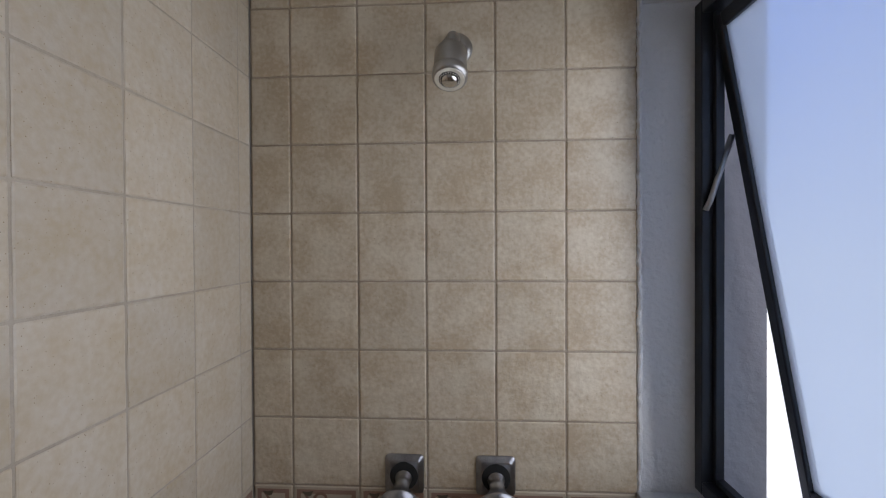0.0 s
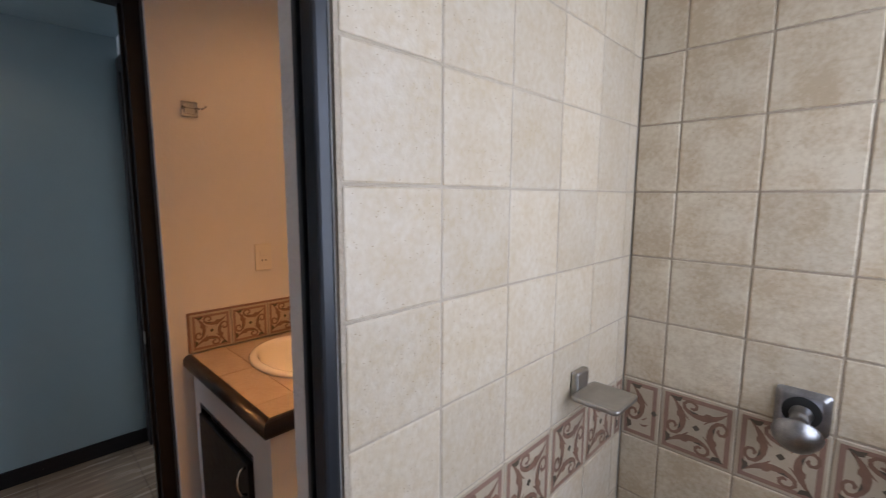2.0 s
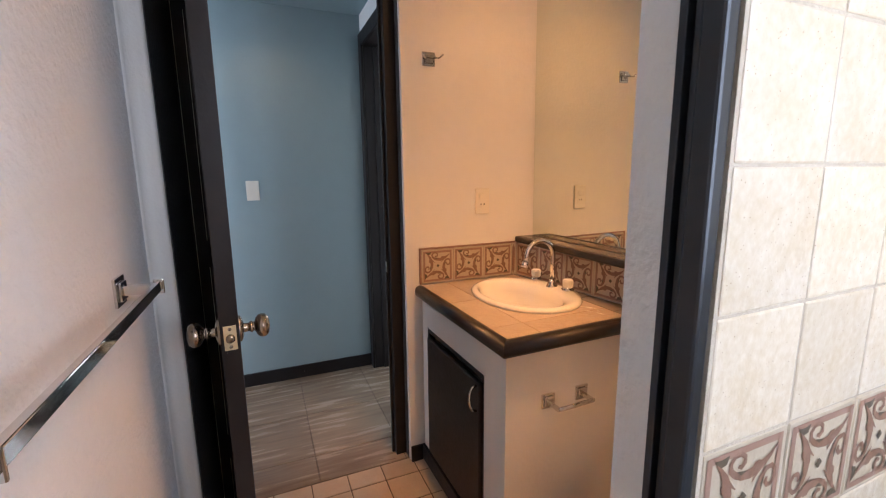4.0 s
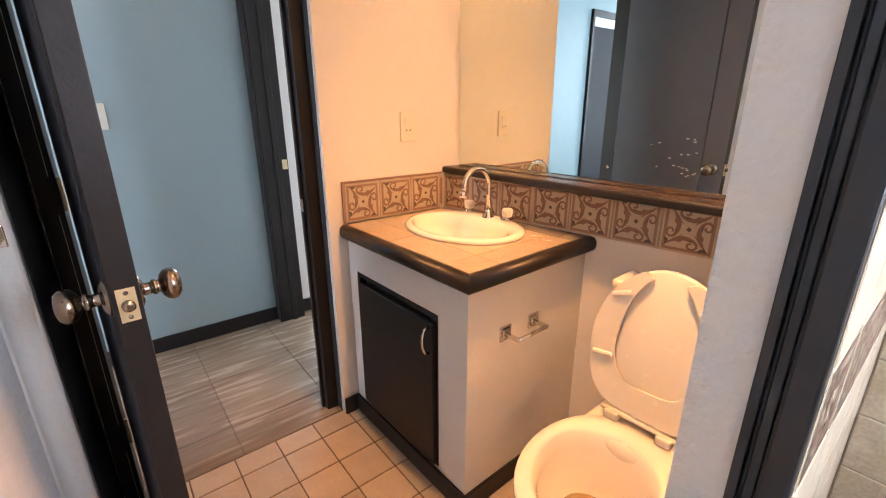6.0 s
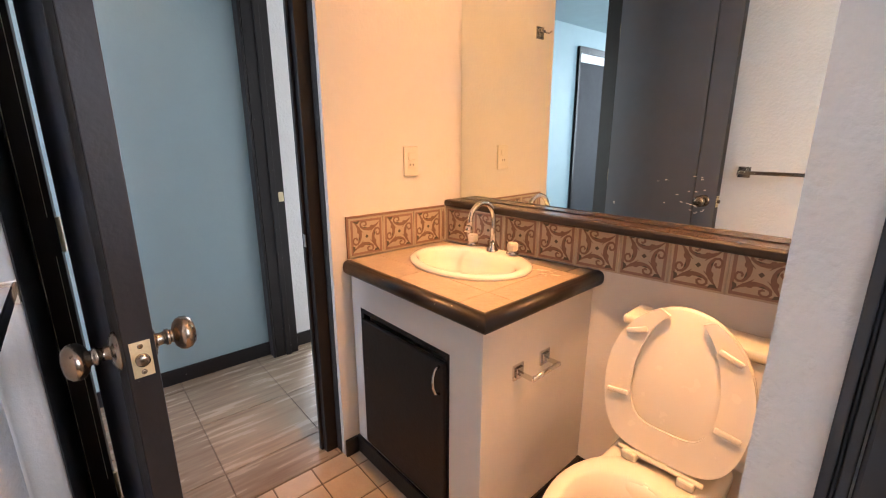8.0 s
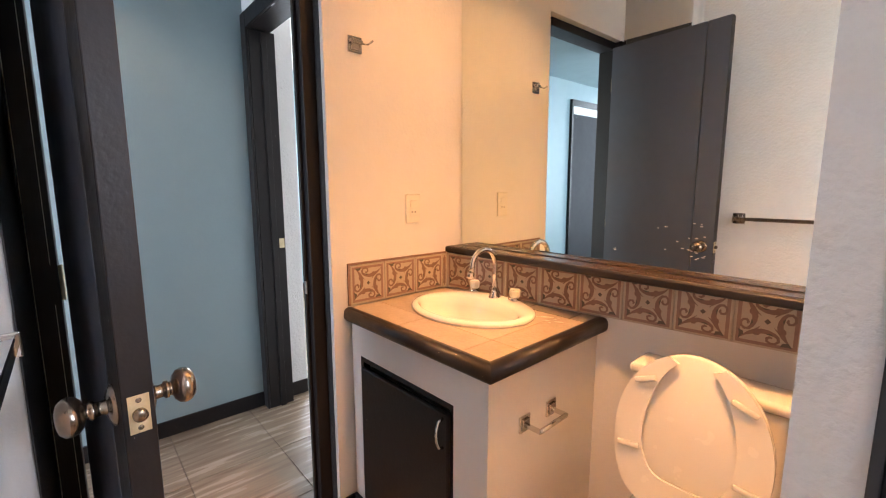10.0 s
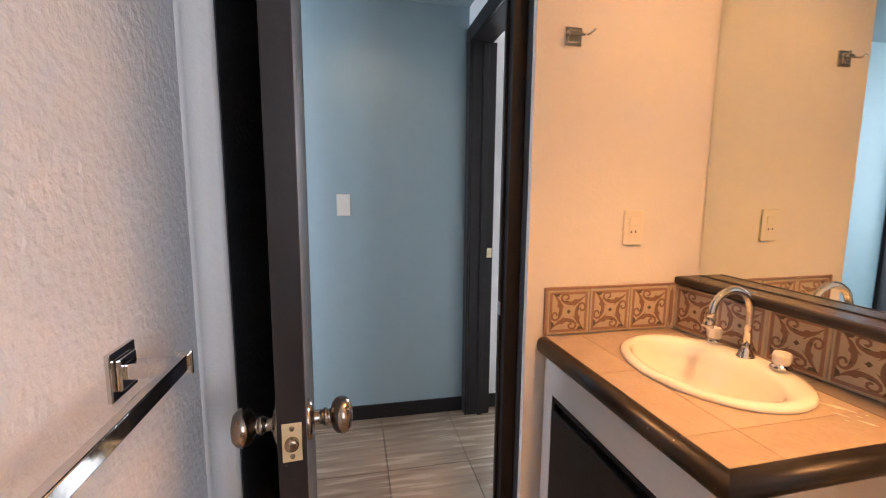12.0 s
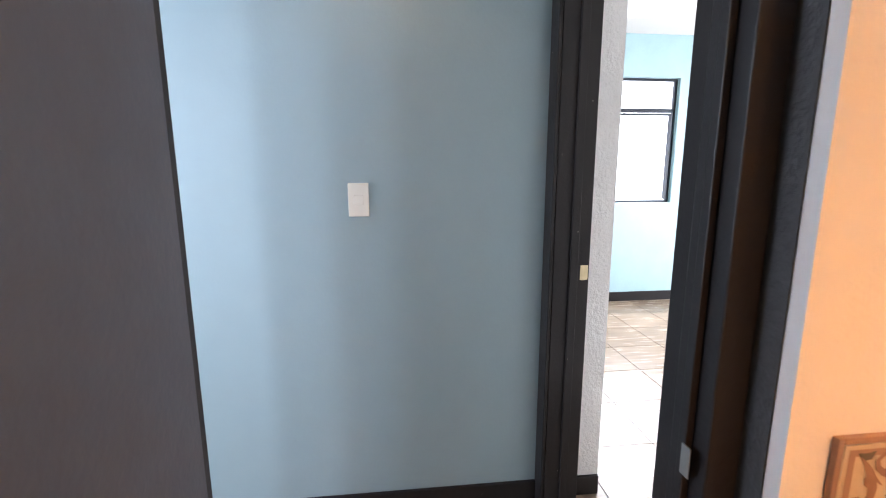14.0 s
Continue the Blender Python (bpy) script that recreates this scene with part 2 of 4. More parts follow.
def box(x0, x1, y0, y1, z0, z1, bevel=0.0, segments=2, bm=None):
    b = bmesh.new()
    bmesh.ops.create_cube(b, size=1, matrix=Matrix.Translation(((x0 + x1) / 2, (y0 + y1) / 2, (z0 + z1) / 2)) @ Matrix.Diagonal((abs(x1 - x0), abs(y1 - y0), abs(z1 - z0), 1)))
    if bevel:
        bmesh.ops.bevel(b, geom=list(b.edges), offset=bevel, segments=segments, affect="EDGES", profile=0.5)
    if bm is None:
        return b
    me = bpy.data.meshes.new("t")
    b.to_mesh(me)
    b.free()
    bm.from_mesh(me)
    bpy.data.meshes.remove(me)
    return bm


def boxes(items, bevel=0.0):
    bm = bmesh.new()
    for it in items:
        box(*it, bevel=bevel, bm=bm)
    return bm


def lathe(profile, m=None, steps=32, bm=None):
    """Turned solid: profile of (radius, height) about z, then laid at m."""
    bm = bm or bmesh.new()
    m = m or Matrix()
    rings = []
    for r, z in profile:
        if r < 1e-6:
            rings.append([bm.verts.new(m @ Vector((0, 0, z)))])
        else:
            rings.append([bm.verts.new(m @ Vector((r * math.cos(a), r * math.sin(a), z))) for a in (2 * math.pi * k / steps for k in range(steps))])
    for a, b in zip(rings, rings[1:]):
        for k in range(steps):
            j = (k + 1) % steps
            if len(a) == 1 and len(b) > 1:
                bm.faces.new((a[0], b[k], b[j]))
            elif len(b) == 1 and len(a) > 1:
                bm.faces.new((a[k], b[0], a[j]))
            elif len(a) > 1:
                bm.faces.new((a[k], b[k], b[j], a[j]))
    bmesh.ops.recalc_face_normals(bm, faces=bm.faces)
    return bm


def tube(points, radius, steps=12, bm=None):
    """A round bar through the points."""
    bm = bm or bmesh.new()
    pts = [Vector(p) for p in points]
    rings, up = [], Vector((0.3, 0.2, 1)).normalized()
    for i, p in enumerate(pts):
        d = (pts[min(i + 1, len(pts) - 1)] - pts[max(i - 1, 0)]).normalized()
        side = d.cross(up)
        if side.length < 0.1:
            side = d.cross(Vector((1, 0, 0)))
        side.normalize()
        over = side.cross(d).normalized()
        r = radius[i] if isinstance(radius, (list, tuple)) else radius
        rings.append([bm.verts.new(p + r * (math.cos(a) * side + math.sin(a) * over)) for a in (2 * math.pi * k / steps for k in range(steps))])
    for a, b in zip(rings, rings[1:]):
        for k in range(steps):
            bm.faces.new((a[k], a[(k + 1) % steps], b[(k + 1) % steps], b[k]))
    bm.faces.new(rings[0][::-1]), bm.faces.new(rings[-1])
    bmesh.ops.recalc_face_normals(bm, faces=bm.faces)
    return bm


def loft(rings, caps=(True, True), bm=None):
    bm = bm or bmesh.new()
    vs = [[bm.verts.new(p) for p in ring] for ring in rings]
    for a, b in zip(vs, vs[1:]):
        for k in range(len(a)):
            j = (k + 1) % len(a)
            bm.faces.new((a[k], a[j], b[j], b[k]))
    if caps[0]:
        bm.faces.new(vs[0][::-1])
    if caps[1]:
        bm.faces.new(vs[-1])
    bmesh.ops.recalc_face_normals(bm, faces=bm.faces)
    return bm


def structure(name, bm, mat, label="", parent=None):
    ob = part(name, bm, mat, parent, label)
    ob["kind"] = "structure"
    return ob


def thing(name, at, label, category, group=""):
    ob = new(name)
    ob.location = at
    return tagged(ob, label, category, group)


# ---- plan ----
XW, XT, XB = -1.848, -0.387, -0.505      # door wall, tiled and plain face of the partition
YH, YM, YC = 1.174, 1.152, 1.054         # shower wall, mirror wall, low boxed wall under the ledge
YL = -0.355                              # wall of the towel bar
YP = 0.345                               # free end of the partition
XR = 0.478                               # window wall
XO = -1.975                              # hall side of the door wall
XH, YD = -2.955, 0.577                   # blue hall wall, wall with the bedroom door
CEIL, HCEIL = 2.48, 2.325
DL, DR, DT = -0.250, 0.436, 2.158         # door opening
P = 0.1545                               # tile pitch

# large structure
structure("floor", boxes([(XO + 0.085, 0.9, -0.75, 1.35, -0.12, -0.004)]), M_FLOOR_GROUT, "brown grout bed under the bathroom floor tiles")
structure("hall_floor", boxes([(-5.6, XO + 0.085, -3.2, 4.3, -0.12, -0.004), (XO + 0.085, -0.60, -3.2, -1.0, -0.12, -0.004)]), M_FLOOR_GROUT, "grout bed of the hall floor and of an added unseen side room")
structure("ceiling", boxes([(XO, 0.62, -0.75, 1.35, CEIL, CEIL + 0.1)]), M_CEIL, "white painted bathroom ceiling")
structure("ceiling_hall", boxes([(XH, XO, -3.2, YD, HCEIL, HCEIL + 0.1), (XO, -0.60, -3.2, -1.0, HCEIL, HCEIL + 0.1)]), M_BLUE, "blue painted ceiling of the hall and an added unseen side room")
structure("wall_door", boxes([(XO, XW, -0.75, DL - 0.05, 0, CEIL), (XO, XW, DR + 0.051, 1.35, 0, CEIL), (XO, XW, DL - 0.05, DR + 0.051, DT + 0.05, CEIL)]), M_PLASTER, "white textured plaster wall around the bathroom door")
structure("wall_mirror", boxes([(XW - 0.05, XT - 0.03, YM, 1.36, 1.012, CEIL), (XW - 0.05, XT - 0.03, 1.31, 1.36, 0, 1.012)]), M_PLASTER, "white plaster wall behind the mirror")
structure("wall_boxed", boxes([(XW - 0.03, XB + 0.01, YC, YC + 0.07, 0, 1.009)]), M_PLASTER, "low white boxed wall behind vanity and toilet")
structure("wall_towel", boxes([(XW, 0.9, YL - 0.12, YL, 0, CEIL)]), M_PLASTER_ROUGH, "rough white plaster wall with a towel bar")
structure("wall_partition", boxes([(XB, XT - 0.008, YP, YM, 0, CEIL)]), M_PLASTER_ROUGH, "rough white plaster partition between shower and toilet")
structure("wall_shower", boxes([(XT - 0.008, 0.645, YH + 0.008, 1.35, 0, CEIL)]), M_PLASTER_ROUGH, "plaster wall behind the shower tiles")
structure("wall_window", boxes([(XR + 0.008, 0.755, YL, YH, 0, 1.02), (XR + 0.008, 0.755, YL, 0.25, 1.02, CEIL), (XR + 0.008, 0.755, 0.25, YH + 0.008, 2.10, CEIL)]), M_PLASTER_ROUGH, "plaster window wall beside the shower")
structure("wall_outside", boxes([(0.645, 0.755, YH + 0.009, 1.35, 0, CEIL)]), M_WALLOUT, "lilac rendered outer reveal of the window")
structure("wall_hall", boxes([(XH - 0.12, XH, -3.2, YD + 0.118, 0, 2.8)]), M_BLUE, "blue painted hall wall")
# side room beyond y -1.0 is added; its corner cuts the light bands
structure("wall_hall_side", boxes([(XO - 0.004, XO, -1.0, DL - 0.05, 0, HCEIL), (XO, XW, -1.0, -0.75, 0, HCEIL), (XW, -0.60, -1.06, -1.0, 0, HCEIL), (-0.70, -0.60, -3.2, -1.06, 0, HCEIL), (XO - 0.004, XO, DR + 0.051, YD, 0, HCEIL), (XO - 0.004, XO, DL - 0.05, DR + 0.051, DT + 0.05, HCEIL)]), M_BLUE, "blue hall side of the door wall, with an added unseen side room")
structure("wall_hall_end", boxes([(XH, -0.60, -3.3, -3.2, 0, HCEIL)]), M_BLUE, "unseen blue end wall closing the hall and the added side room")
HX0, HX1, HT = -2.878, -2.20, 2.13
structure("wall_bedroom_door", boxes([(HX1 + 0.0, XO, YD, YD + 0.118, 0, HCEIL), (XH, HX1, YD, YD + 0.118, HT + 0.04, 2.8)]), M_PLASTER, "white plaster above the bedroom door")
structure("wall_stub", boxes([(XH - 0.12, XH, YD + 0.118, YD + 0.262, 0, 2.69)]), M_PLASTER_ROUGH, "rough white wall stub in the bedroom")
structure("wall_bedroom", boxes([(-5.72, -5.6, -3.2, 2.17, 0, 2.8), (-5.72, -5.6, 2.87, 4.4, 0, 2.8), (-5.72, -5.6, 2.17, 2.87, 0, 1.05), (-5.72, -5.6, 2.17, 2.87, 2.29, 2.8)]), material("pale_blue_paint", (0.42, 0.62, 0.66), 0.6), "pale blue bedroom window wall")
# out-of-view gap from x -5.1 to -2.4, added to admit sun and fill
structure("wall_bedroom_side", boxes([(-5.72, -5.1, 4.3, 4.4, 0, 2.8), (-2.4, -1.0, 4.3, 4.4, 0, 2.8), (-5.1, -2.4, 4.3, 4.4, 2.35, 2.8), (-1.1, -1.0, 1.36, 4.3, 0, 2.8), (-5.72, XH - 0.12, -3.3, -3.2, 0, 2.8), (XH - 0.12, XH, -3.3, -3.2, 0, 2.8)]), M_PLASTER, "white bedroom walls with an unseen opening added for the sun")
structure("ceiling_bedroom", boxes([(-5.6, XH - 0.12, -3.2, YD, 2.69, 2.8), (-5.6, -1.1, YD + 0.118, 4.3, 2.69, 2.8)]), M_CEIL, "white bedroom ceiling")
structure("ground", boxes([(-150, 150, -150, 150, -3.2, -3.0)]), M_GROUND, "pale concrete ground outside")

# black trims
structure("baseboard", boxes([(XH, XH + 0.014, -3.2, YD - 0.0, 0, 0.085)], 0.003), M_BLACKWOOD, "black wooden baseboard on the blue wall")
structure("baseboard", boxes([(XH, XH + 0.014, YD + 0.118, YD + 0.262, 0, 0.085)], 0.003), M_BLACKWOOD, "black wooden baseboard on the wall stub")
structure("baseboard", boxes([(-5.6, -5.586, 0.5, 4.3, 0, 0.10)], 0.003), M_BLACKWOOD, "dark baseboard under the bedroom window")
structure("trim", boxes([(XW - 0.0605, XW - 0.022, DR + 0.048, DR + 0.0505, 0, DT + 0.04)]), M_BLACKROUGH, "black paint on the rough plaster reveal")
NX, NY = -1.444, -0.3055                 # end and face of the wall's thicker stretch beside the door
nib_shape = [(XW, YL - 0.02), (NX + 0.040, YL - 0.02), (NX + 0.040, YL + 0.0005), (NX + 0.022, YL + 0.003), (NX + 0.010, YL + 0.009), (NX + 0.003, YL + 0.020), (NX, NY - 0.008), (NX - 0.0015, NY - 0.002), (NX - 0.006, NY), (XW, NY)]
structure("wall_nib", loft([[Vector((x, y, z)) for x, y in nib_shape] for z in (0.0, CEIL)]), M_PLASTER, "thicker stretch of white plaster wall beside the door")
for face_ in bpy.data.objects["wall_nib"].data.polygons:
    face_.use_smooth = abs(face_.normal.z) < 0.5
structure("trim", boxes([(XW + 0.016, NX - 0.005, NY + 0.0005, NY + 0.003, 0, DT + 0.06)]), M_BLACKROUGH, "black painted strip of plaster beside the door")


def door_frame(name, label, items):
    fr = thing(name, (0, 0, 0), label, "door frame")
    for nm, bm, mt in items:
        part(nm, bm, mt, fr)
    return fr


door_frame("door_frame", "black painted wooden bathroom door frame", [
    ("jamb", boxes([(XO - 0.012, XW - 0.060, DR, DR + 0.050, 0, DT + 0.045)], 0.003), M_BLACKWOOD),
    ("stop", boxes([(XO + 0.02, XW - 0.090, DR - 0.012, DR, 0, DT)], 0.002), M_BLACKWOOD),
    ("jamb", boxes([(XO - 0.012, XW + 0.012, DL - 0.05, DL, 0, DT + 0.045)], 0.003), M_BLACKWOOD),
    ("casing", boxes([(XW + 0.001, XW + 0.014, YL + 0.004, DL - 0.05, 0, DT + 0.06)], 0.003), M_BLACKWOOD),
    ("head", boxes([(XO - 0.012, XW - 0.030, DL, DR, DT, DT + 0.045)], 0.003), M_BLACKWOOD),
    # thin pale lines along casing and jamb, broken at the hinges
    ("bare_edge", boxes([(XW + 0.0135, XW + 0.0150, DL - 0.0488, DL - 0.0472, 0.02, DT), (XW + 0.0115, XW + 0.0130, DL - 0.0135, DL - 0.0122, 0.02, 0.24), (XW + 0.0115, XW + 0.0130, DL - 0.0135, DL - 0.0122, 0.34, 1.01), (XW + 0.0115, XW + 0.0130, DL - 0.0135, DL - 0.0122, 1.11, 1.88)]), M_PLASTIC),
])
door_frame("bedroom_door_frame", "black painted wooden bedroom door frame", [
    ("casing", boxes([(XH + 0.001, HX0, YD - 0.014, YD - 0.001, 0, HT + 0.08)], 0.003), M_BLACKWOOD),
    ("jamb", boxes([(HX0 - 0.04, HX0, YD, YD + 0.138, 0, HT)], 0.003), M_BLACKWOOD),
    ("stop", boxes([(HX0, HX0 + 0.012, YD + 0.06, YD + 0.09, 0, HT - 0.012)], 0.002), M_BLACKWOOD),
    ("head", boxes([(HX0 - 0.04, HX1, YD, YD + 0.118, HT, HT + 0.04)], 0.003), M_BLACKWOOD),
    ("casing", boxes([(HX0, HX1 + 0.09, YD - 0.014, YD - 0.001, HT, HT + 0.08)], 0.003), M_BLACKWOOD),
    ("casing", boxes([(HX1, HX1 + 0.09, YD - 0.014, YD - 0.001, 0, HT)], 0.003), M_BLACKWOOD),
])

# door leaf, open along the towel wall
door = thing("door_1", (-1.866, -0.180, 0), "open charcoal door with round antique nickel knobs", "door")


def local(ob, bm):
    bmesh.ops.translate(bm, vec=-Vector(ob.location), verts=bm.verts)
    return bm


LX0, LX1, LY0, LY1 = -1.862, -1.193, -0.200, -0.158
part("leaf", local(door, boxes([(LX0, LX1 - 0.119, LY0, LY1, 0.012, DT - 0.004)], 0.002)), M_DOORFACE, door)
part("stile", local(door, boxes([(LX1 - 0.113, LX1, LY0, LY1, 0.012, DT - 0.004)], 0.002)), [M_BLACKWOOD, M_DOORFACE], door, "lock stile, black on its edge and charcoal on its face")
for face_ in bpy.data.objects["stile"].data.polygons:
    face_.material_index = 1 if face_.normal.y > 0.9 else 0

# mirror and ledge
mirror = tagged(part("mirror", boxes([(XW + 0.004, XB + 0.010, YM - 0.014, YM - 0.008, 1.041, CEIL - 0.04)], 0.001), M_MIRROR), "large frameless wall mirror above the wooden ledge", "mirror")
ledge = thing("ledge", (-1.18, 1.10, 1.011), "dark varnished wooden ledge below the mirror, warm reflection coloured into its top", "shelf")
part("board", boxes([(XW + 1.181, XB + 1.178, -0.0380, YM - 1.101, 0.0, 0.0275)], 0.0015), M_LEDGETOP, ledge, "varnished top board with a warm reflection in its brown colour")
part("edging", box(XW + 1.181, XB + 1.178, -0.0600, -0.0385, 0.0, 0.0285, 0.0095, 4), M_EDGING, ledge)
speck_rng = random.Random(9)
specks = bmesh.new()
for k in range(22):
    cx_ = -0.83 - abs(speck_rng.gauss(0, 0.12))
    cz_, cl_ = 1.09 + abs(speck_rng.gauss(0, 0.10)), speck_rng.uniform(0.002, 0.0042)
    box(cx_ - cl_, cx_ + cl_, YM - 0.0148, YM - 0.0139, cz_ - 0.0007, cz_ + 0.0007, bm=specks)
part("paint_specks", specks, M_PLASTIC, mirror, "pale specks of paint on the glass")["kind"] = "stuff"


# vanity: plastered masonry body with a tiled top
VX, VY, VZ = -1.151, 0.557, 0.850        # outer right side, front, top of the counter
vanity = thing("vanity_unit", (-1.5, 0.9, 0), "white plastered built-in vanity with dark cabinet door", "bathroom vanity")
VB = YC + 0.14                            # hidden back of the vanity, inside the skewed wall
DX0, DX1, DZ0, DZ1 = -1.790, -1.284, 0.085, 0.672
for nm_, bx_ in zip(("side_pier", "side_pier", "lintel", "plinth", "back"), [(XW + 0.001, DX0, VY, VB - 0.08, 0, VZ - 0.045), (DX1, VX, VY, VB, 0, VZ - 0.045), (DX0, DX1, VY, VY + 0.06, DZ1, VZ - 0.045), (DX0, DX1, VY, YC - 0.001, 0, DZ0), (DX0, DX1, VY + 0.25, YC - 0.001, DZ0, DZ1)]):
    part(nm_, local(vanity, boxes([bx_])), M_PLASTER, vanity)
part("door_frame", local(vanity, boxes([(DX0, DX0 + 0.018, VY + 0.002, VY + 0.03, DZ0, DZ1), (DX1 - 0.018, DX1, VY + 0.002, VY + 0.03, DZ0, DZ1), (DX0, DX1, VY + 0.002, VY + 0.03, DZ1 - 0.02, DZ1)])), M_BLACKWOOD, vanity)
vdoor = part("door", local(vanity, box(DX0 + 0.02, DX1 - 0.012, VY - 0.012, VY + 0.008, DZ0 + 0.006, DZ1 - 0.035, 0.006)), M_BLACKWOOD, vanity, "black painted cabinet door")
hb = tube([(-1.316 , VY - 0.013, 0.625), (-1.316, VY - 0.03, 0.618), (-1.316, VY - 0.038, 0.600), (-1.316, VY - 0.040, 0.580), (-1.316, VY - 0.038, 0.560), (-1.316, VY - 0.03, 0.537), (-1.316, VY - 0.013, 0.530)], 0.0045)
part("handle", local(vanity, hb), M_CHROME, vdoor, "arched nickel handle", True)
structure("baseboard_vanity", boxes([(XW + 0.001, VX + 0.012, VY - 0.013, VY - 0.001, 0, 0.078), (VX + 0.001, VX + 0.013, VY - 0.001, VB - 0.03, 0, 0.078), (XW + 0.001, XW + 0.013, DR + 0.05, VY - 0.014, 0, 0.078)], 0.003), M_BLACKWOOD, "black painted wooden baseboard around the vanity")
structure("baseboard_back", boxes([(VX - 0.05, XB - 0.001, YC - 0.014, YC - 0.001, 0, 0.078)], 0.003), M_BLACKWOOD, "black painted wooden baseboard behind the toilet")


counter = thing("countertop", (-1.5, 0.8, VZ - 0.05), "tiled vanity top edged with dark rounded wood", "countertop")
bed = part("bed", local(counter, boxes([(XW + 0.001, VX + 0.005, VY - 0.002, VB, VZ - 0.044, VZ - 0.006)])), M_GROUT, counter)


def edging(path, z, bm=None):
    """Rounded edging swept round the counter's front and side, mitred at the corner."""
    rings = []
    shape = [(0.0, 0.0), (0.012, 0.0), (0.022, -0.003), (0.029, -0.011), (0.032, -0.025), (0.030, -0.040), (0.024, -0.049), (0.014, -0.053), (0.0, -0.053)]
    for x, y, nx, ny in path:
        rings.append([Vector((x + nx * s, y + ny * s, z + h)) for s, h in shape])
    return loft(rings, bm=bm)


EX, EY = VX + 0.005, VY - 0.002
rim = edging([(XW + 0.002, EY, 0, -1), (EX, EY, 1, -1)], VZ + 0.001)
edging([(EX, EY, 1, -1), (EX, VB, 1, 0)], VZ + 0.001, rim)
part("edging", local(counter, rim), M_EDGING, counter, "dark wooden rounded edging with paint specks", True)



smear_rng = random.Random(12)
smear = bmesh.new()
for k in range(14):
    sx_, sy_, sl_ = -1.255 + smear_rng.gauss(0, 0.030), 0.965 + smear_rng.gauss(0, 0.035), smear_rng.uniform(0.003, 0.016)
    ends_ = [(sx_ - sl_, sy_ - sl_ * 0.5), (sx_ + sl_ * 0.2, sy_ - smear_rng.uniform(0.001, 0.003)), (sx_ + sl_, sy_ + sl_ * 0.5), (sx_ - sl_ * 0.1, sy_ + smear_rng.uniform(0.001, 0.003))]
    loft([[Vector((x, y, VZ + h)) for x, y in ends_] for h in (0.0002, 0.0009)], bm=smear)
part("paint_smear", local(counter, smear), M_PLASTIC, counter, "dried pale paint smears")["kind"] = "stuff"


def cut_oval(ob, cx, cy, a, b):
    """Cuts the basin's oval hole through a slab."""
    cutter = new("cutter", finish(loft([[Vector((cx + a * math.cos(k), cy + b * math.sin(k), z)) for k in (2 * math.pi * i / 48 for i in range(48))] for z in (VZ - 0.2, VZ + 0.1)]), "cutter", M_GROUT))
    mod = ob.modifiers.new("hole", "BOOLEAN")
    mod.operation, mod.object, mod.solver = "DIFFERENCE", cutter, "EXACT"
    bpy.context.view_layer.update()
    me = bpy.data.meshes.new_from_object(ob.evaluated_get(bpy.context.evaluated_depsgraph_get()))
    ob.modifiers.clear()
    ob.data = me
    bpy.data.objects.remove(cutter)


# sink: oval drop-in basin
SX, SY, SA, SB = -1.518, 0.872, 0.250, 0.197
cut_oval(bed, SX, SY, SA - 0.008, SB - 0.008)
sink = thing("sink", (SX, SY, VZ), "oval cream porcelain drop-in washbasin", "sink")


def ovals(rows, cx, cy, z0, steps=48):
    return [[Vector((cx + a * math.cos(t), cy + b * math.sin(t) + dy, z0 + z)) for t in (2 * math.pi * k / steps for k in range(steps))] for a, b, z, dy in rows]


bowl = loft(ovals([(SA, SB, 0.0, 0), (SA + 0.004, SB + 0.004, 0.007, 0), (SA - 0.002, SB - 0.002, 0.014, 0), (SA - 0.018, SB - 0.018, 0.018, 0), (SA - 0.030, SB - 0.044, 0.015, -0.018), (SA - 0.040, SB - 0.056, 0.004, -0.023), (SA - 0.048, SB - 0.064, -0.03, -0.024), (SA - 0.072, SB - 0.082, -0.08, -0.022), (SA - 0.12, SB - 0.11, -0.115, -0.018), (0.03, 0.03, -0.125, 0)], 0, 0, 0), caps=(False, True))
part("basin", bowl, M_PORCELAIN, sink, smooth=True)
part("drain", lathe([(0, 0.004), (0.018, 0.004), (0.022, 0.0), (0.022, -0.004)], Matrix.Translation((0, 0, -0.121))), M_CHROME, sink, "chrome drain", True)
FXC, FYC = -1.536, 1.026
faucet = thing("faucet", (FXC, FYC, VZ + 0.012), "chrome gooseneck basin faucet", "faucet")
part("base", lathe([(0.024, 0), (0.025, 0.004), (0.020, 0.010), (0.0135, 0.026), (0.0125, 0.034), (0, 0.035)]), M_CHROME, faucet, smooth=True)
arc = [(0, 0, 0.03), (0, 0, 0.10), (0, 0, 0.135)] + [(0, -0.066 + 0.066 * math.cos(a), 0.135 + 0.066 * math.sin(a)) for a in np.linspace(0.25, math.pi * 0.93, 12)] + [(0, -0.137, 0.118)]
sp = tube(arc, 0.0105, 14)
part("spout", sp, M_CHROME, faucet, smooth=True)
part("aerator", lathe([(0.010, 0), (0.0135, -0.002), (0.015, -0.022), (0.0, -0.024)], Matrix.Translation((0, -0.137, 0.120)) @ pose(0, 0, 0, -14, 0, 0)), M_CHROME, faucet, smooth=True)
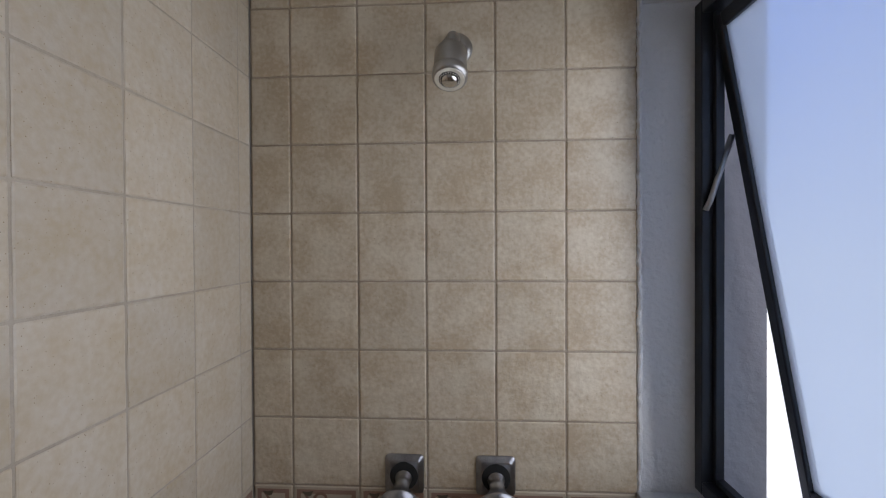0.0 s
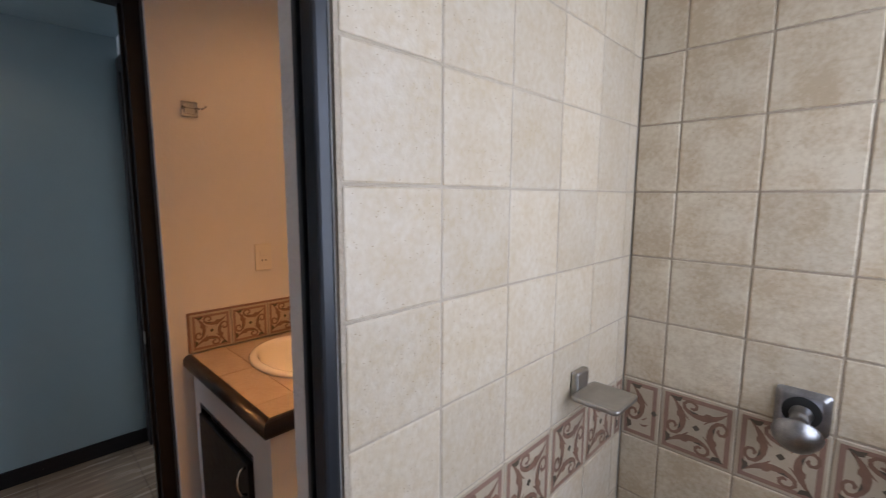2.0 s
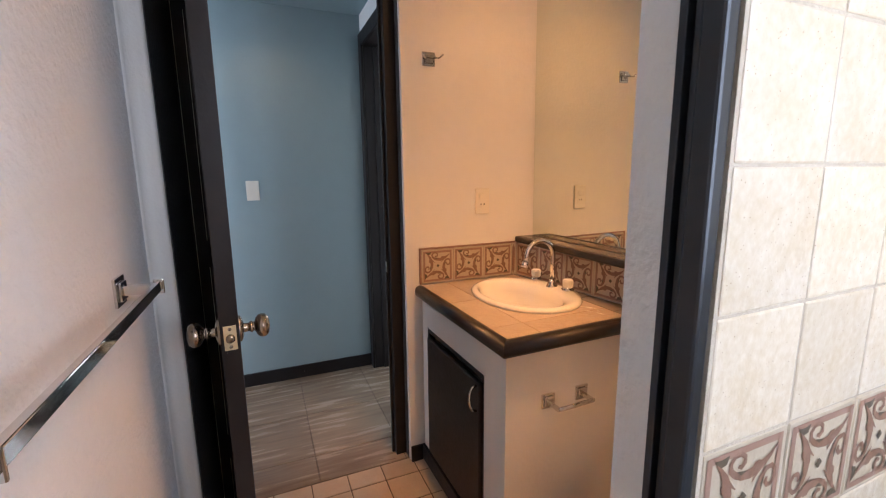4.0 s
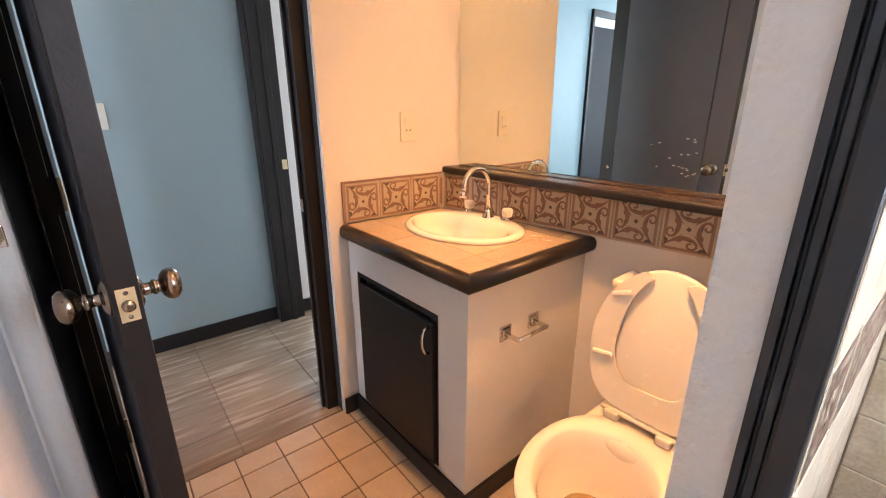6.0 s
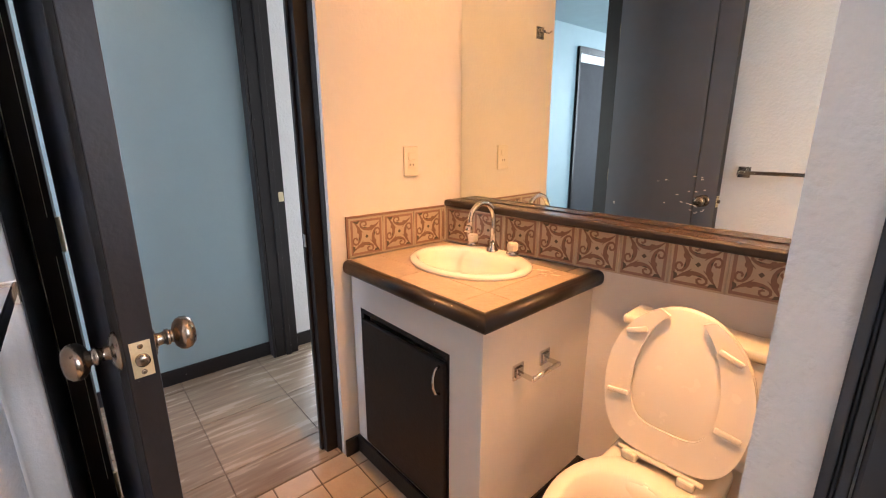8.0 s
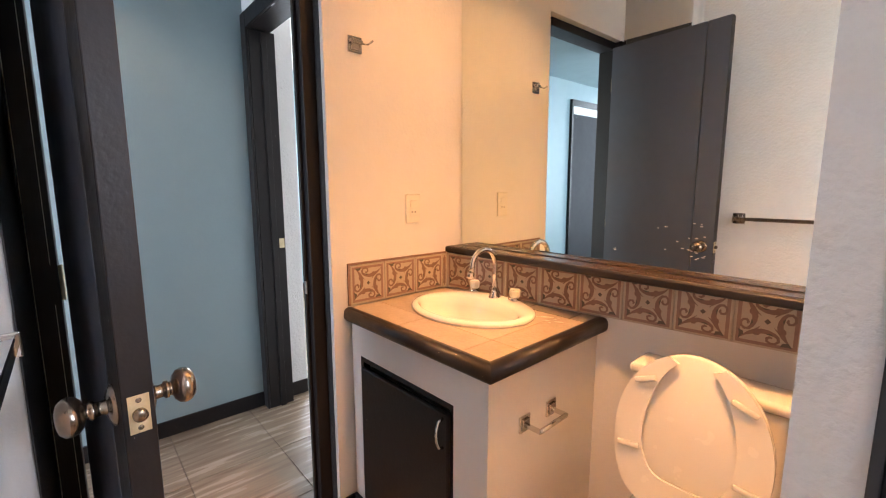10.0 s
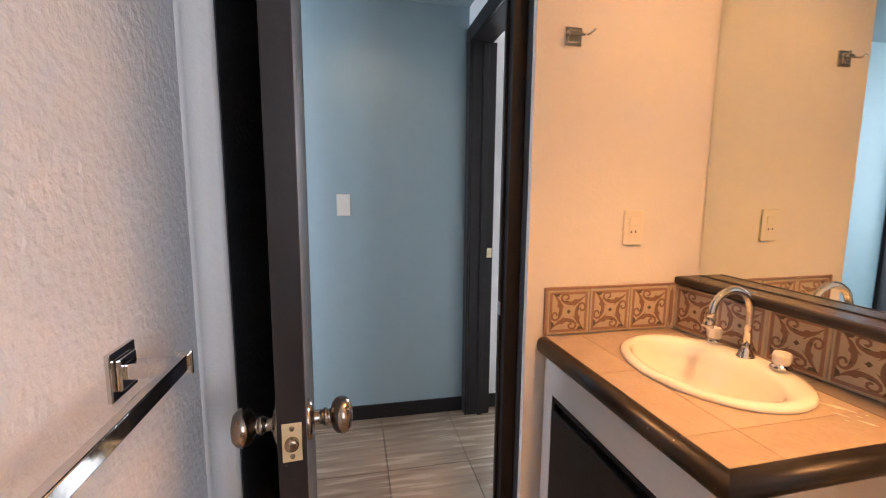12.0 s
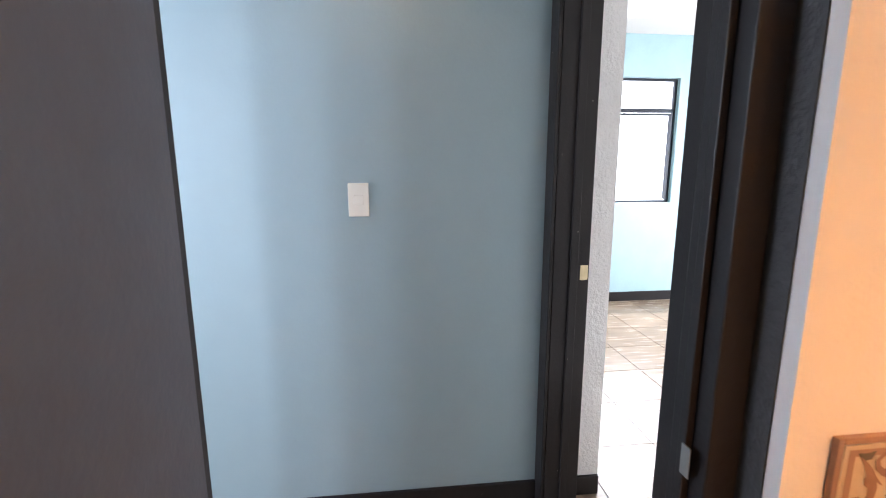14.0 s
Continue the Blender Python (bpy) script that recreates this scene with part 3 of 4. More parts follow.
for hx in (-0.105, 0.105):
    hd = new("handle")
    hd.parent = faucet
    hd.location = (hx, -0.005, 0.012)
    part("collar", lathe([(0.024, 0), (0.025, 0.004), (0.021, 0.008), (0.018, 0.012), (0, 0.013)]), M_CHROME, hd, smooth=True)
    part("knob", lathe([(0.017, 0.011), (0.020, 0.015), (0.0215, 0.036), (0.0185, 0.043), (0, 0.044)], steps=8), M_PLASTIC, hd)

# toilet against the boxed wall
TX = -0.785
toilet = thing("toilet", (TX, 0.7, 0), "cream two-piece toilet with raised lid and seat", "toilet")


def egg(a, front, back, z, cy, steps=44):
    """Egg-shaped ring: half width a, reaching front towards -y and back towards +y."""
    return [Vector((TX + a * math.cos(t), cy + (back if math.sin(t) > 0 else front) * math.sin(t), z)) for t in (2 * math.pi * k / steps for k in range(steps))]


RZ, CY = 0.395, 0.655
outer = [egg(0.115, 0.15, 0.20, 0.0, CY + 0.03), egg(0.112, 0.14, 0.20, 0.03, CY + 0.03), egg(0.10, 0.11, 0.19, 0.12, CY + 0.03), egg(0.115, 0.14, 0.18, 0.20, CY + 0.02), egg(0.155, 0.215, 0.18, 0.29, CY), egg(0.178, 0.245, 0.215, 0.35, CY), egg(0.184, 0.253, 0.235, 0.375, CY), egg(0.184, 0.253, 0.235, 0.390, CY), egg(0.180, 0.249, 0.230, RZ, CY),
         egg(0.150, 0.212, 0.145, RZ + 0.001, CY), egg(0.142, 0.202, 0.135, RZ - 0.006, CY), egg(0.132, 0.18, 0.12, RZ - 0.05, CY), egg(0.130, 0.18, 0.11, RZ - 0.10, CY), egg(0.10, 0.13, 0.09, RZ - 0.16, CY), egg(0.07, 0.08, 0.06, RZ - 0.20, CY + 0.02)]
part("bowl", local(toilet, loft(outer)), M_PORCELAIN, toilet, smooth=True)
part("water", local(toilet, loft([egg(0.085, 0.10, 0.07, RZ - 0.168, CY), egg(0.084, 0.099, 0.069, RZ - 0.167, CY)])), M_WATER, toilet, "standing water")
part("deck", local(toilet, box(TX - 0.148, TX + 0.148, 0.775, 1.06, 0.30, RZ - 0.001, 0.03, 4)), M_PORCELAIN, toilet, smooth=True)
part("tank", local(toilet, box(TX - 0.19, TX + 0.19, 1.012, 1.128, RZ, 0.735, 0.025, 4)), M_PORCELAIN, toilet, smooth=True)
part("tank_lid", local(toilet, box(TX - 0.20, TX + 0.20, 1.003, 1.135, 0.737, 0.768, 0.012, 4)), M_PORCELAIN, toilet, smooth=True)


def upright(pts, tilt=8.0, hinge_y=0.865, hinge_z=RZ + 0.035):
    """Lays a flat outline (x, distance from the hinge, thickness) upright on the hinge line, leaning back."""
    c, s = math.cos(radians(tilt)), math.sin(radians(tilt))
    return [Vector((TX + x, hinge_y + d * s + h * c, hinge_z + d * c - h * s)) for x, d, h in pts]


def seat_outline(a, top, bottom, steps=44):
    mid = bottom + (top - bottom) * 0.46
    out = []
    for k in range(steps):
        t = 2 * math.pi * k / steps
        s = math.sin(t)
        w = a * math.copysign(abs(math.cos(t)) ** (0.46 if s < 0 else 1.0), math.cos(t))
        out.append((w, mid + (top - mid if s > 0 else mid - bottom) * s))
    return out


lid = loft([upright([(x, d, h) for x, d in seat_outline(0.184 - e, 0.436 - e, 0.0 + e)]) for h, e in ((0.020, 0.008), (0.024, 0.0), (0.034, 0.0), (0.040, 0.008))])
part("lid", local(toilet, lid), M_SEAT, toilet, "raised toilet lid", True)


def horseshoe(outer_pts, inner_pts, h0, h1, gap):
    """Seat open at the front: outer and inner outlines joined, left out where the outer one is nearer the middle than gap."""
    bm = bmesh.new()
    n = len(outer_pts)
    top = max(d for _, d in outer_pts)
    keep = [k for k in range(n) if not (abs(outer_pts[k][0]) < gap and outer_pts[k][1] > top * 0.7)]
    start = next(i for i, k in enumerate(keep) if (keep[i - 1] + 1) % n != k)
    keep = keep[start:] + keep[:start]
    rows = []
    for k in keep:
        (xo, do), (xi, di) = outer_pts[k], inner_pts[k]
        mix = lambda f, h: (xo + (xi - xo) * f, do + (di - do) * f, h)
        rows.append([bm.verts.new(p) for p in upright([mix(0, h0), mix(0, h1 - 0.005), mix(0.03, h1 - 0.001), mix(0.10, h1), mix(0.90, h1), mix(0.97, h1 - 0.001), mix(1, h1 - 0.005), mix(1, h0)])])
    for a, b in zip(rows, rows[1:]):
        for k in range(8):
            j = (k + 1) % 8
            bm.faces.new((a[k], a[j], b[j], b[k]))
    bm.faces.new(rows[0]), bm.faces.new(rows[-1][::-1])
    bmesh.ops.recalc_face_normals(bm, faces=bm.faces)
    return bm


def inner_outline(steps=44):
    out = []
    for k, (x, d) in enumerate(seat_outline(0.184, 0.436, 0.0, steps)):
        s = math.sin(2 * math.pi * k / steps)
        out.append((x * 0.60, 0.085 + (d - 0.0) * (0.62 + 0.16 * max(s, 0))))
    return out


seat = part("seat", local(toilet, horseshoe(seat_outline(0.185, 0.437, 0.0, 110), inner_outline(110), 0.002, 0.015, 0.058)), M_SEAT, toilet, "raised open-front toilet seat")
for bx, bd, rot in ((-0.115, 0.345, -22), (0.115, 0.345, 22), (-0.140, 0.150, -8), (0.140, 0.150, 8)):
    b = box(-0.030, 0.030, -0.009, 0.0, -0.008, 0.008, 0.004)
    p0 = upright([(bx, bd, 0.0)])[0]
    bmesh.ops.transform(b, matrix=Matrix.Translation(p0) @ pose(0, 0, 0, -8, rot, 0), verts=b.verts)
    part("bumper", local(toilet, b), M_SEAT, toilet, smooth=True)
for hx in (-0.075, 0.075):
    part("hinge", local(toilet, boxes([(TX + hx - 0.022, TX + hx + 0.022, 0.845, 0.875, RZ, RZ + 0.028)], 0.007)), M_SEAT, toilet)
part("hinge_rod", local(toilet, tube([(TX - 0.112, 0.865, RZ + 0.024), (TX + 0.112, 0.865, RZ + 0.024)], 0.0075)), M_SEAT, toilet, smooth=True)
part("flush_lever", local(toilet, boxes([(TX - 0.165, TX - 0.10, 0.985, 1.011, 0.655, 0.67)], 0.005)), M_CHROME, toilet, "chrome flush lever")


# square chrome fittings
def rosette(name, parent, m, size=0.05):
    """Square stepped chrome plate; m: its middle on the wall, with z outward."""
    b = box(-size / 2, size / 2, -size / 2, size / 2, 0.0008, 0.007, 0.0015)
    box(-size * 0.33, size * 0.33, -size * 0.33, size * 0.33, 0.007, 0.013, bevel=0.002, bm=b)
    bmesh.ops.transform(b, matrix=m, verts=b.verts)
    return part(name, b, M_CHROME, parent)


def wall_frame(x, y, z, towards):
    turns = {"+x": pose(x, y, z, 90, 0, 90), "-y": pose(x, y, z, 90, 0, 0), "+y": pose(x, y, z, 90, 0, 180)}
    return turns[towards]


tp = thing("toilet_paper_holder", (VX, 0.781, 0.607), "square chrome toilet paper holder", "toilet paper holder")
for py in (-0.067, 0.069):
    rosette("plate", tp, wall_frame(0, py, 0.008, "+x"))
    part("arm", boxes([(0.012, 0.062, py - 0.007, py + 0.007, -0.001, 0.010)], 0.002), M_CHROME, tp)
part("roller", tube([(0.058, -0.067, 0.004), (0.058, 0.069, 0.004)], 0.007), M_CHROME, tp, smooth=True)

hook = thing("robe_hook", (XW, 0.607, 1.805), "square chrome double robe hook", "robe hook")
rosette("plate", hook, wall_frame(0, 0, 0, "+x"), 0.056)
part("bar", boxes([(0.012, 0.020, -0.026, 0.026, 0.002, 0.014)], 0.002), M_CHROME, hook)
part("prong", tube([(0.016, 0.018, 0.004), (0.040, 0.034, -0.002), (0.056, 0.045, 0.010)], 0.0035), M_CHROME, hook, smooth=True)
part("prong", tube([(0.016, -0.018, 0.004), (0.038, -0.028, -0.004), (0.050, -0.034, 0.006)], 0.0035), M_CHROME, hook, smooth=True)

bar = thing("towel_bar", (-1.142, YL, 1.106), "square chrome towel bar on rough white plaster", "towel bar")
for bx in (0.0, 0.62):
    rosette("plate", bar, wall_frame(bx, 0, 0, "+y"), 0.060)
    part("post", boxes([(bx - 0.010, bx + 0.012, 0.012, 0.075, -0.009, 0.011)], 0.002), M_CHROME, bar)
    part("end_cap", boxes([(bx - 0.015, bx - 0.0105, 0.060, 0.080, -0.016, 0.016)], 0.002), M_CHROME, bar)
part("rail", boxes([(-0.010, 0.63, 0.064, 0.076, -0.008, 0.012)], 0.0015), M_CHROME, bar)

soap = thing("soap_dish", (XT, 0.912, 1.082), "satin square soap dish on the tiled partition", "soap dish")
part("plate", boxes([(0.001, 0.017, -0.026, 0.026, -0.020, 0.040)], 0.005), M_SATIN, soap)
sq_ring = lambda a, b, z: [Vector((0.0655 + a * math.copysign(abs(math.cos(t)) ** 0.17, math.cos(t)), -0.005 + b * math.copysign(abs(math.sin(t)) ** 0.17, math.sin(t)), z)) for t in (2 * math.pi * (k + 0.5) / 40 for k in range(40))]
part("tray", loft([sq_ring(0.044, 0.047, -0.008), sq_ring(0.048, 0.051, -0.005), sq_ring(0.0485, 0.052, 0.002), sq_ring(0.047, 0.0505, 0.0035), sq_ring(0.042, 0.045, 0.003), sq_ring(0.036, 0.039, -0.0005), sq_ring(0.02, 0.026, -0.0025)]), M_SATIN, soap, smooth=True)

# shower head and taps
sh = thing("shower", (0.085, YH, 2.010), "satin metal shower head", "shower head")
part("flange", lathe([(0.036, 0.001), (0.034, 0.006), (0.022, 0.012), (0, 0.013)], pose(0, 0, 0, 90, 0, 0)), M_SATIN, sh, smooth=True)
part("arm", tube([(0, -0.008, 0), (-0.002, -0.05, 0.0), (-0.005, -0.080, -0.012), (-0.007, -0.102, -0.040)], 0.0125), M_SATIN, sh, smooth=True)
aim = look((-0.007, -0.100, -0.040), (-0.011, -0.143, -0.136)) @ pose(0, 0, 0, 180, 0, 0)
part("body", lathe([(0, 0), (0.017, 0.0), (0.019, 0.005), (0.029, 0.014), (0.0325, 0.021), (0.0325, 0.064), (0.0315, 0.066), (0.0345, 0.069), (0.0345, 0.082), (0.031, 0.087), (0.0275, 0.087), (0, 0.086)], aim), M_SATIN, sh, smooth=True)
face = aim @ Matrix.Translation((0, 0, 0.0862))
part("spray_face", lathe([(0.0295, 0.0), (0.0285, 0.0022), (0.0215, 0.0022), (0.0210, 0.0010), (0, 0.0010)], face), M_PLASTIC, sh, "pale spray ring")
part("groove", lathe([(0.0205, 0.0012), (0.0205, 0.0018), (0, 0.0018)], face), M_DARK, sh)
part("nozzle", lathe([(0.0155, 0.0018), (0.0150, 0.0065), (0.0120, 0.0085), (0.0030, 0.0095), (0, 0.0095)], face, 24), M_CHROME, sh, smooth=True)
pegs = bmesh.new()
for k in range(24):
    a = 2 * math.pi * k / 24
    lathe([(0.0013, 0.0018), (0.0013, 0.0034), (0, 0.0034)], face @ Matrix.Translation((0.0182 * math.cos(a), 0.0182 * math.sin(a), 0)), 6, pegs)
part("spray_teeth", pegs, M_PLASTIC, sh)["kind"] = "stuff"

for tx in (-0.036, 0.168):
    tap = thing("shower_tap", (tx, YH, 1.062), "satin chrome shower tap with a square flared plate", "tap", "shower taps")
    sq = lambda a, y: [Vector((a * math.copysign(abs(math.cos(t)) ** 0.18, math.cos(t)), y, a * math.copysign(abs(math.sin(t)) ** 0.18, math.sin(t)))) for t in (2 * math.pi * (k + 0.5) / 32 for k in range(32))]
    part("plate", loft([sq(0.0435, -0.001), sq(0.0435, -0.005), sq(0.0405, -0.008), sq(0.034, -0.013), sq(0.030, -0.014)]), M_GUN, tap)
    part("stem", lathe([(0.019, 0.02), (0.013, 0.040), (0.012, 0.055), (0.0, 0.056)], pose(0, 0, 0, 96, 0, 0)), M_GUN, tap, smooth=True)
    grip = lathe([(0.0, 0.0), (0.0155, 0.0), (0.0145, 0.006), (0.0165, 0.009), (0.0150, 0.012), (0.0185, 0.022), (0.026, 0.033), (0.034, 0.041), (0.0385, 0.0435), (0.0395, 0.046), (0.0385, 0.049), (0.035, 0.058), (0.027, 0.068), (0.014, 0.075), (0.0, 0.077)], pose(0, -0.036, 0.002, 118, 0, 0))
    part("recess", lathe([(0.032, 0.0125), (0.031, 0.0145), (0.0, 0.0145)], pose(0, 0, 0, 90, 0, 0)), M_DARK, tap, "dark disc coloured as the shade of a round recess")
    part("grip", grip, M_GUN, tap, smooth=True)


# plates for switches and sockets
def switch_plate(name, at, label, category, socket):
    sw = thing(name, at, label, category)
    part("plate", box(0.0005, 0.009, -0.036, 0.036, -0.059, 0.059, 0.003), M_PLASTIC, sw)
    part("rocker", box(0.009, 0.013, -0.017, 0.017, -0.016 + (0.022 if socket else 0), 0.016 + (0.018 if socket else 0), 0.0015), M_PLASTIC, sw)
    if socket:
        part("socket", box(0.009, 0.0105, -0.017, 0.017, -0.030, 0.002, 0.001), M_PLASTIC, sw)
        part("slot", boxes([(0.0105, 0.0112, -0.010, -0.006, -0.018, -0.010), (0.0105, 0.0112, 0.006, 0.010, -0.018, -0.010)]), M_DARK, sw)
    return sw


switch_plate("wall_socket", (XW, 0.860, 1.213), "ivory switch and socket plate above the vanity", "socket", True)
switch_plate("light_switch", (XH, -0.117, 1.252), "white light switch on the blue wall", "light switch", False)

# door hardware
KZ = 0.955
for side, yy, rx in (("in", LY1, -90), ("out", LY0, 90)):
    kb = thing("door_knob", (LX1 - 0.062, yy, KZ), "round antique nickel door knob", "door knob")
    kb.parent = door
    kb.location = Vector(kb.location) - Vector(door.location)
    for key in ("label", "category"):
        del kb[key]
    part("rose", lathe([(0.033, 0.0005), (0.033, 0.004), (0.026, 0.008), (0.018, 0.011), (0, 0.011)], pose(0, 0, 0, rx, 0, 0)), M_BRONZE, kb, smooth=True)
    part("knob", lathe([(0.013, 0.008), (0.011, 0.018), (0.0115, 0.024), (0.0145, 0.026), (0.0145, 0.031), (0.0115, 0.033), (0.0125, 0.037), (0.021, 0.040), (0.028, 0.046), (0.0305, 0.054), (0.029, 0.062), (0.022, 0.069), (0.010, 0.072), (0, 0.0725)], pose(0, 0, 0, rx, 0, 0)), M_BRONZE, kb, smooth=True)
latch = part("latch_plate", local(door, boxes([(LX1, LX1 + 0.002, (LY0 + LY1) / 2 - 0.014, (LY0 + LY1) / 2 + 0.014, KZ - 0.030, KZ + 0.030)])), M_BRASS, door, "brass latch plate")
for sz_ in (-0.022, 0.022):
    part("screw", local(door, lathe([(0.0042, 0), (0.0036, 0.0012), (0.0012, 0.0014), (0.0, 0.0008)], pose(LX1 + 0.002, (LY0 + LY1) / 2, KZ + sz_, 0, 90, 0), 12)), M_BRONZE, latch, smooth=True)
part("latch_bolt", local(door, lathe([(0.010, 0), (0.010, 0.009), (0.006, 0.011), (0, 0.011)], pose(LX1 + 0.002, (LY0 + LY1) / 2, KZ, 0, 90, 0), 16)), M_BRONZE, latch, smooth=True)
for hz in (0.29, 1.06, 1.93):
    part("hinge", local(door, tube([(-1.866, LY0 - 0.007, hz - 0.045), (-1.866, LY0 - 0.007, hz + 0.045)], 0.006)), M_BRASS, door, "brass hinge barrel")
for hz in (1.06, 1.93):
    part("hinge_leaf", local(door, boxes([(-1.8640, -1.8622, LY0 + 0.012, LY1 - 0.003, hz - 0.04, hz + 0.04)])), M_BRASS, door, "brass hinge leaf")
tagged(part("strike_plate", boxes([(HX0 + 0.0005, HX0 + 0.002, YD + 0.103, YD + 0.132, 0.955, 1.010)], 0.0), M_BRASS), "small brass strike plate on the bedroom door jamb", "strike plate")

tagged(part("strike_plate", boxes([(-1.942, -1.924, DR - 0.0145, DR - 0.0125, 0.905, 0.952)]), M_SATIN), "small steel strike plate on the bathroom door jamb", "strike plate")

# hall lamp and bathroom lamps
for lx, ly, lz, nm in ((-2.60, -0.02, HCEIL, "hall"), (-1.25, 0.80, CEIL, "bath"), (-0.80, 0.56, CEIL, "bath")):
    dl = thing("ceiling_lamp", (lx, ly, lz), "small round recessed ceiling lamp in the " + ("hall" if nm == "hall" else "bathroom"), "ceiling lamp")
    part("ring", lathe([(0.028, -0.001), (0.045, -0.001), (0.047, -0.005), (0.040, -0.009), (0.030, -0.006), (0.028, -0.001)]), M_SATIN, dl, smooth=True)
    part("bulb", lathe([(0, -0.0012), (0.027, -0.0012), (0.024, -0.004), (0, -0.005)]), M_BULB, dl)

# bathroom window, top-hung sash pushed out
win = thing("window_1", (0.64, 0.7, 1.5), "black aluminium window with a tilted frosted sash", "window")
WX0, WX1, WY0, WY1, WZ0, WZ1 = 0.600, 0.642, 0.255, YH + 0.005, 1.042, 2.088
part("frame", local(win, boxes([(WX0, WX1, WY1 - 0.03, WY1, WZ0, WZ1), (WX0, WX1, WY0, WY0 + 0.03, WZ0, WZ1), (WX0, WX1, WY0 + 0.03, WY1 - 0.03, WZ0, WZ0 + 0.03), (WX0, WX1, WY0 + 0.03, WY1 - 0.03, WZ1 - 0.03, WZ1)], 0.003)), M_ALU, win)
part("rebate", local(win, boxes([(WX1 - 0.02, WX1 - 0.002, WY1 - 0.042, WY1 - 0.03, WZ0 + 0.03, WZ1 - 0.03), (WX1 - 0.02, WX1 - 0.002, WY0 + 0.042, WY1 - 0.042, WZ0 + 0.03, WZ0 + 0.042)], 0.002)), M_ALU, win)
sash_m = pose(0.618, 0, WZ1 - 0.045, 0, -10.3, 0)
SL = WZ1 - WZ0 - 0.03
S0, S1 = WY0 + 0.03, WY1 - 0.034


def tilt(bm):
    bmesh.ops.transform(bm, matrix=sash_m, verts=bm.verts)
    return local(win, bm)


sash = part("sash", tilt(boxes([(0, 0.024, S0, S0 + 0.03, -SL, 0), (0, 0.024, S1 - 0.026, S1, -SL, 0), (0, 0.024, S0 + 0.03, S1 - 0.026, -SL, -SL + 0.03), (0, 0.024, S0 + 0.03, S1 - 0.026, -0.03, 0)], 0.003)), M_ALU, win)
part("pane", tilt(boxes([(0.009, 0.014, S0 + 0.025, S1 - 0.021, -SL + 0.025, -0.025)])), M_FROST, sash, "frosted glass pane")
stay = tube([(0.604, WY1 - 0.036, 1.645), (0.612, WY1 - 0.040, 1.665), (0.655, WY1 - 0.040, 1.80)], 0.006, 8)
part("stay_arm", local(win, stay), M_SATIN, win, "steel friction stay", True)
structure("window_sill", boxes([(XR - 0.004, WX0, 0.25, YH, 1.022, 1.034), (WX1, 0.775, 0.25, YH, 1.0201, 1.028)], 0.003), M_SILL, "painted cement window sill")

# black shower door jamb on the partition's end
PM = -0.442
rail = thing("shower_door_jamb", (PM, YP, 0), "black anodised aluminium shower door jamb", "shower frame")
part("channel", local(rail, boxes([(PM, PM + 0.010, YP - 0.016, YP - 0.0005, 0, 2.12), (PM + 0.014, PM + 0.024, YP - 0.010, YP - 0.0005, 0, 2.12), (PM + 0.010, PM + 0.014, YP - 0.006, YP - 0.0005, 0, 2.12)], 0.0015)), M_ALU, rail)
part("post", local(rail, boxes([(PM + 0.026, XT - 0.002, YP - 0.020, YP - 0.0005, 0, 2.12)], 0.004)), M_ALU, rail)

lip_rng = random.Random(3)
lip_z = [1.03 + 0.011 * k for k in range(131)]
structure("plaster_lip", tube([(XR + 0.004 + lip_rng.uniform(-0.0022, 0.0022), YH + 0.001 + lip_rng.uniform(-0.0015, 0.0015), z) for z in lip_z], [lip_rng.uniform(0.0035, 0.0065) for z in lip_z], 8), M_PLASTER_ROUGH, "uneven plaster lip at the edge of the shower tiles")

# bedroom window and the bright haze behind it
bw = thing("window_2", (-5.65, 2.52, 1.7), "dark metal bedroom window", "window")
part("frame", local(bw, boxes([(-5.68, -5.65, 2.17, 2.195, 1.05, 2.29), (-5.68, -5.65, 2.845, 2.87, 1.05, 2.29), (-5.68, -5.65, 2.195, 2.845, 1.05, 1.075), (-5.68, -5.65, 2.195, 2.845, 2.265, 2.29), (-5.68, -5.65, 2.195, 2.845, 1.96, 2.0)])), M_ALU, bw)
part("sash", local(bw, boxes([(-5.65, -5.635, 2.80, 2.82, 1.085, 1.95), (-5.65, -5.635, 2.205, 2.22, 1.085, 1.95), (-5.65, -5.635, 2.22, 2.80, 1.93, 1.95)])), M_ALU, bw)
structure("backdrop", boxes([(2.4, 2.45, -1.6, 7.0, -2.9, 3.8)]), M_SKYGLOW2, "overexposed sky outside the bathroom window")
structure("backdrop", boxes([(-7.6, -7.55, 1.2, 5.6, -0.5, 4.0)]), M_SKYGLOW, "overexposed daylight outside the bedroom")

# grey door seen in the mirror at the hall's other end
gd = thing("hall_door", (XH, -1.82, 0), "grey hall door in a dark frame", "door")
part("panel", local(gd, boxes([(XH + 0.001, XH + 0.02, -2.20, -1.44, 0.0, 2.01)], 0.002)), M_HALLDOOR, gd)
part("frame", local(gd, boxes([(XH + 0.001, XH + 0.03, -1.44, -1.41, 0, 2.15), (XH + 0.001, XH + 0.03, -2.23, -2.20, 0, 2.15), (XH + 0.001, XH + 0.03, -2.20, -1.44, 2.09, 2.15)], 0.002)), M_BLACKWOOD, gd)
part("transom", local(gd, boxes([(XH + 0.001, XH + 0.012, -2.20, -1.44, 2.01, 2.09)])), M_PLASTER, gd)

# tiles last
tile_meshes = {}


def tile_mesh(w, h, mat, thick=0.008, bevel=0.0030):
    key = (round(w, 3), round(h, 3), mat.name, round(thick, 4))
    if key not in tile_meshes:
        tile_meshes[key] = finish(box(0, w, 0, thick, 0, h, bevel, 2), "tile", mat)
    return tile_meshes[key]


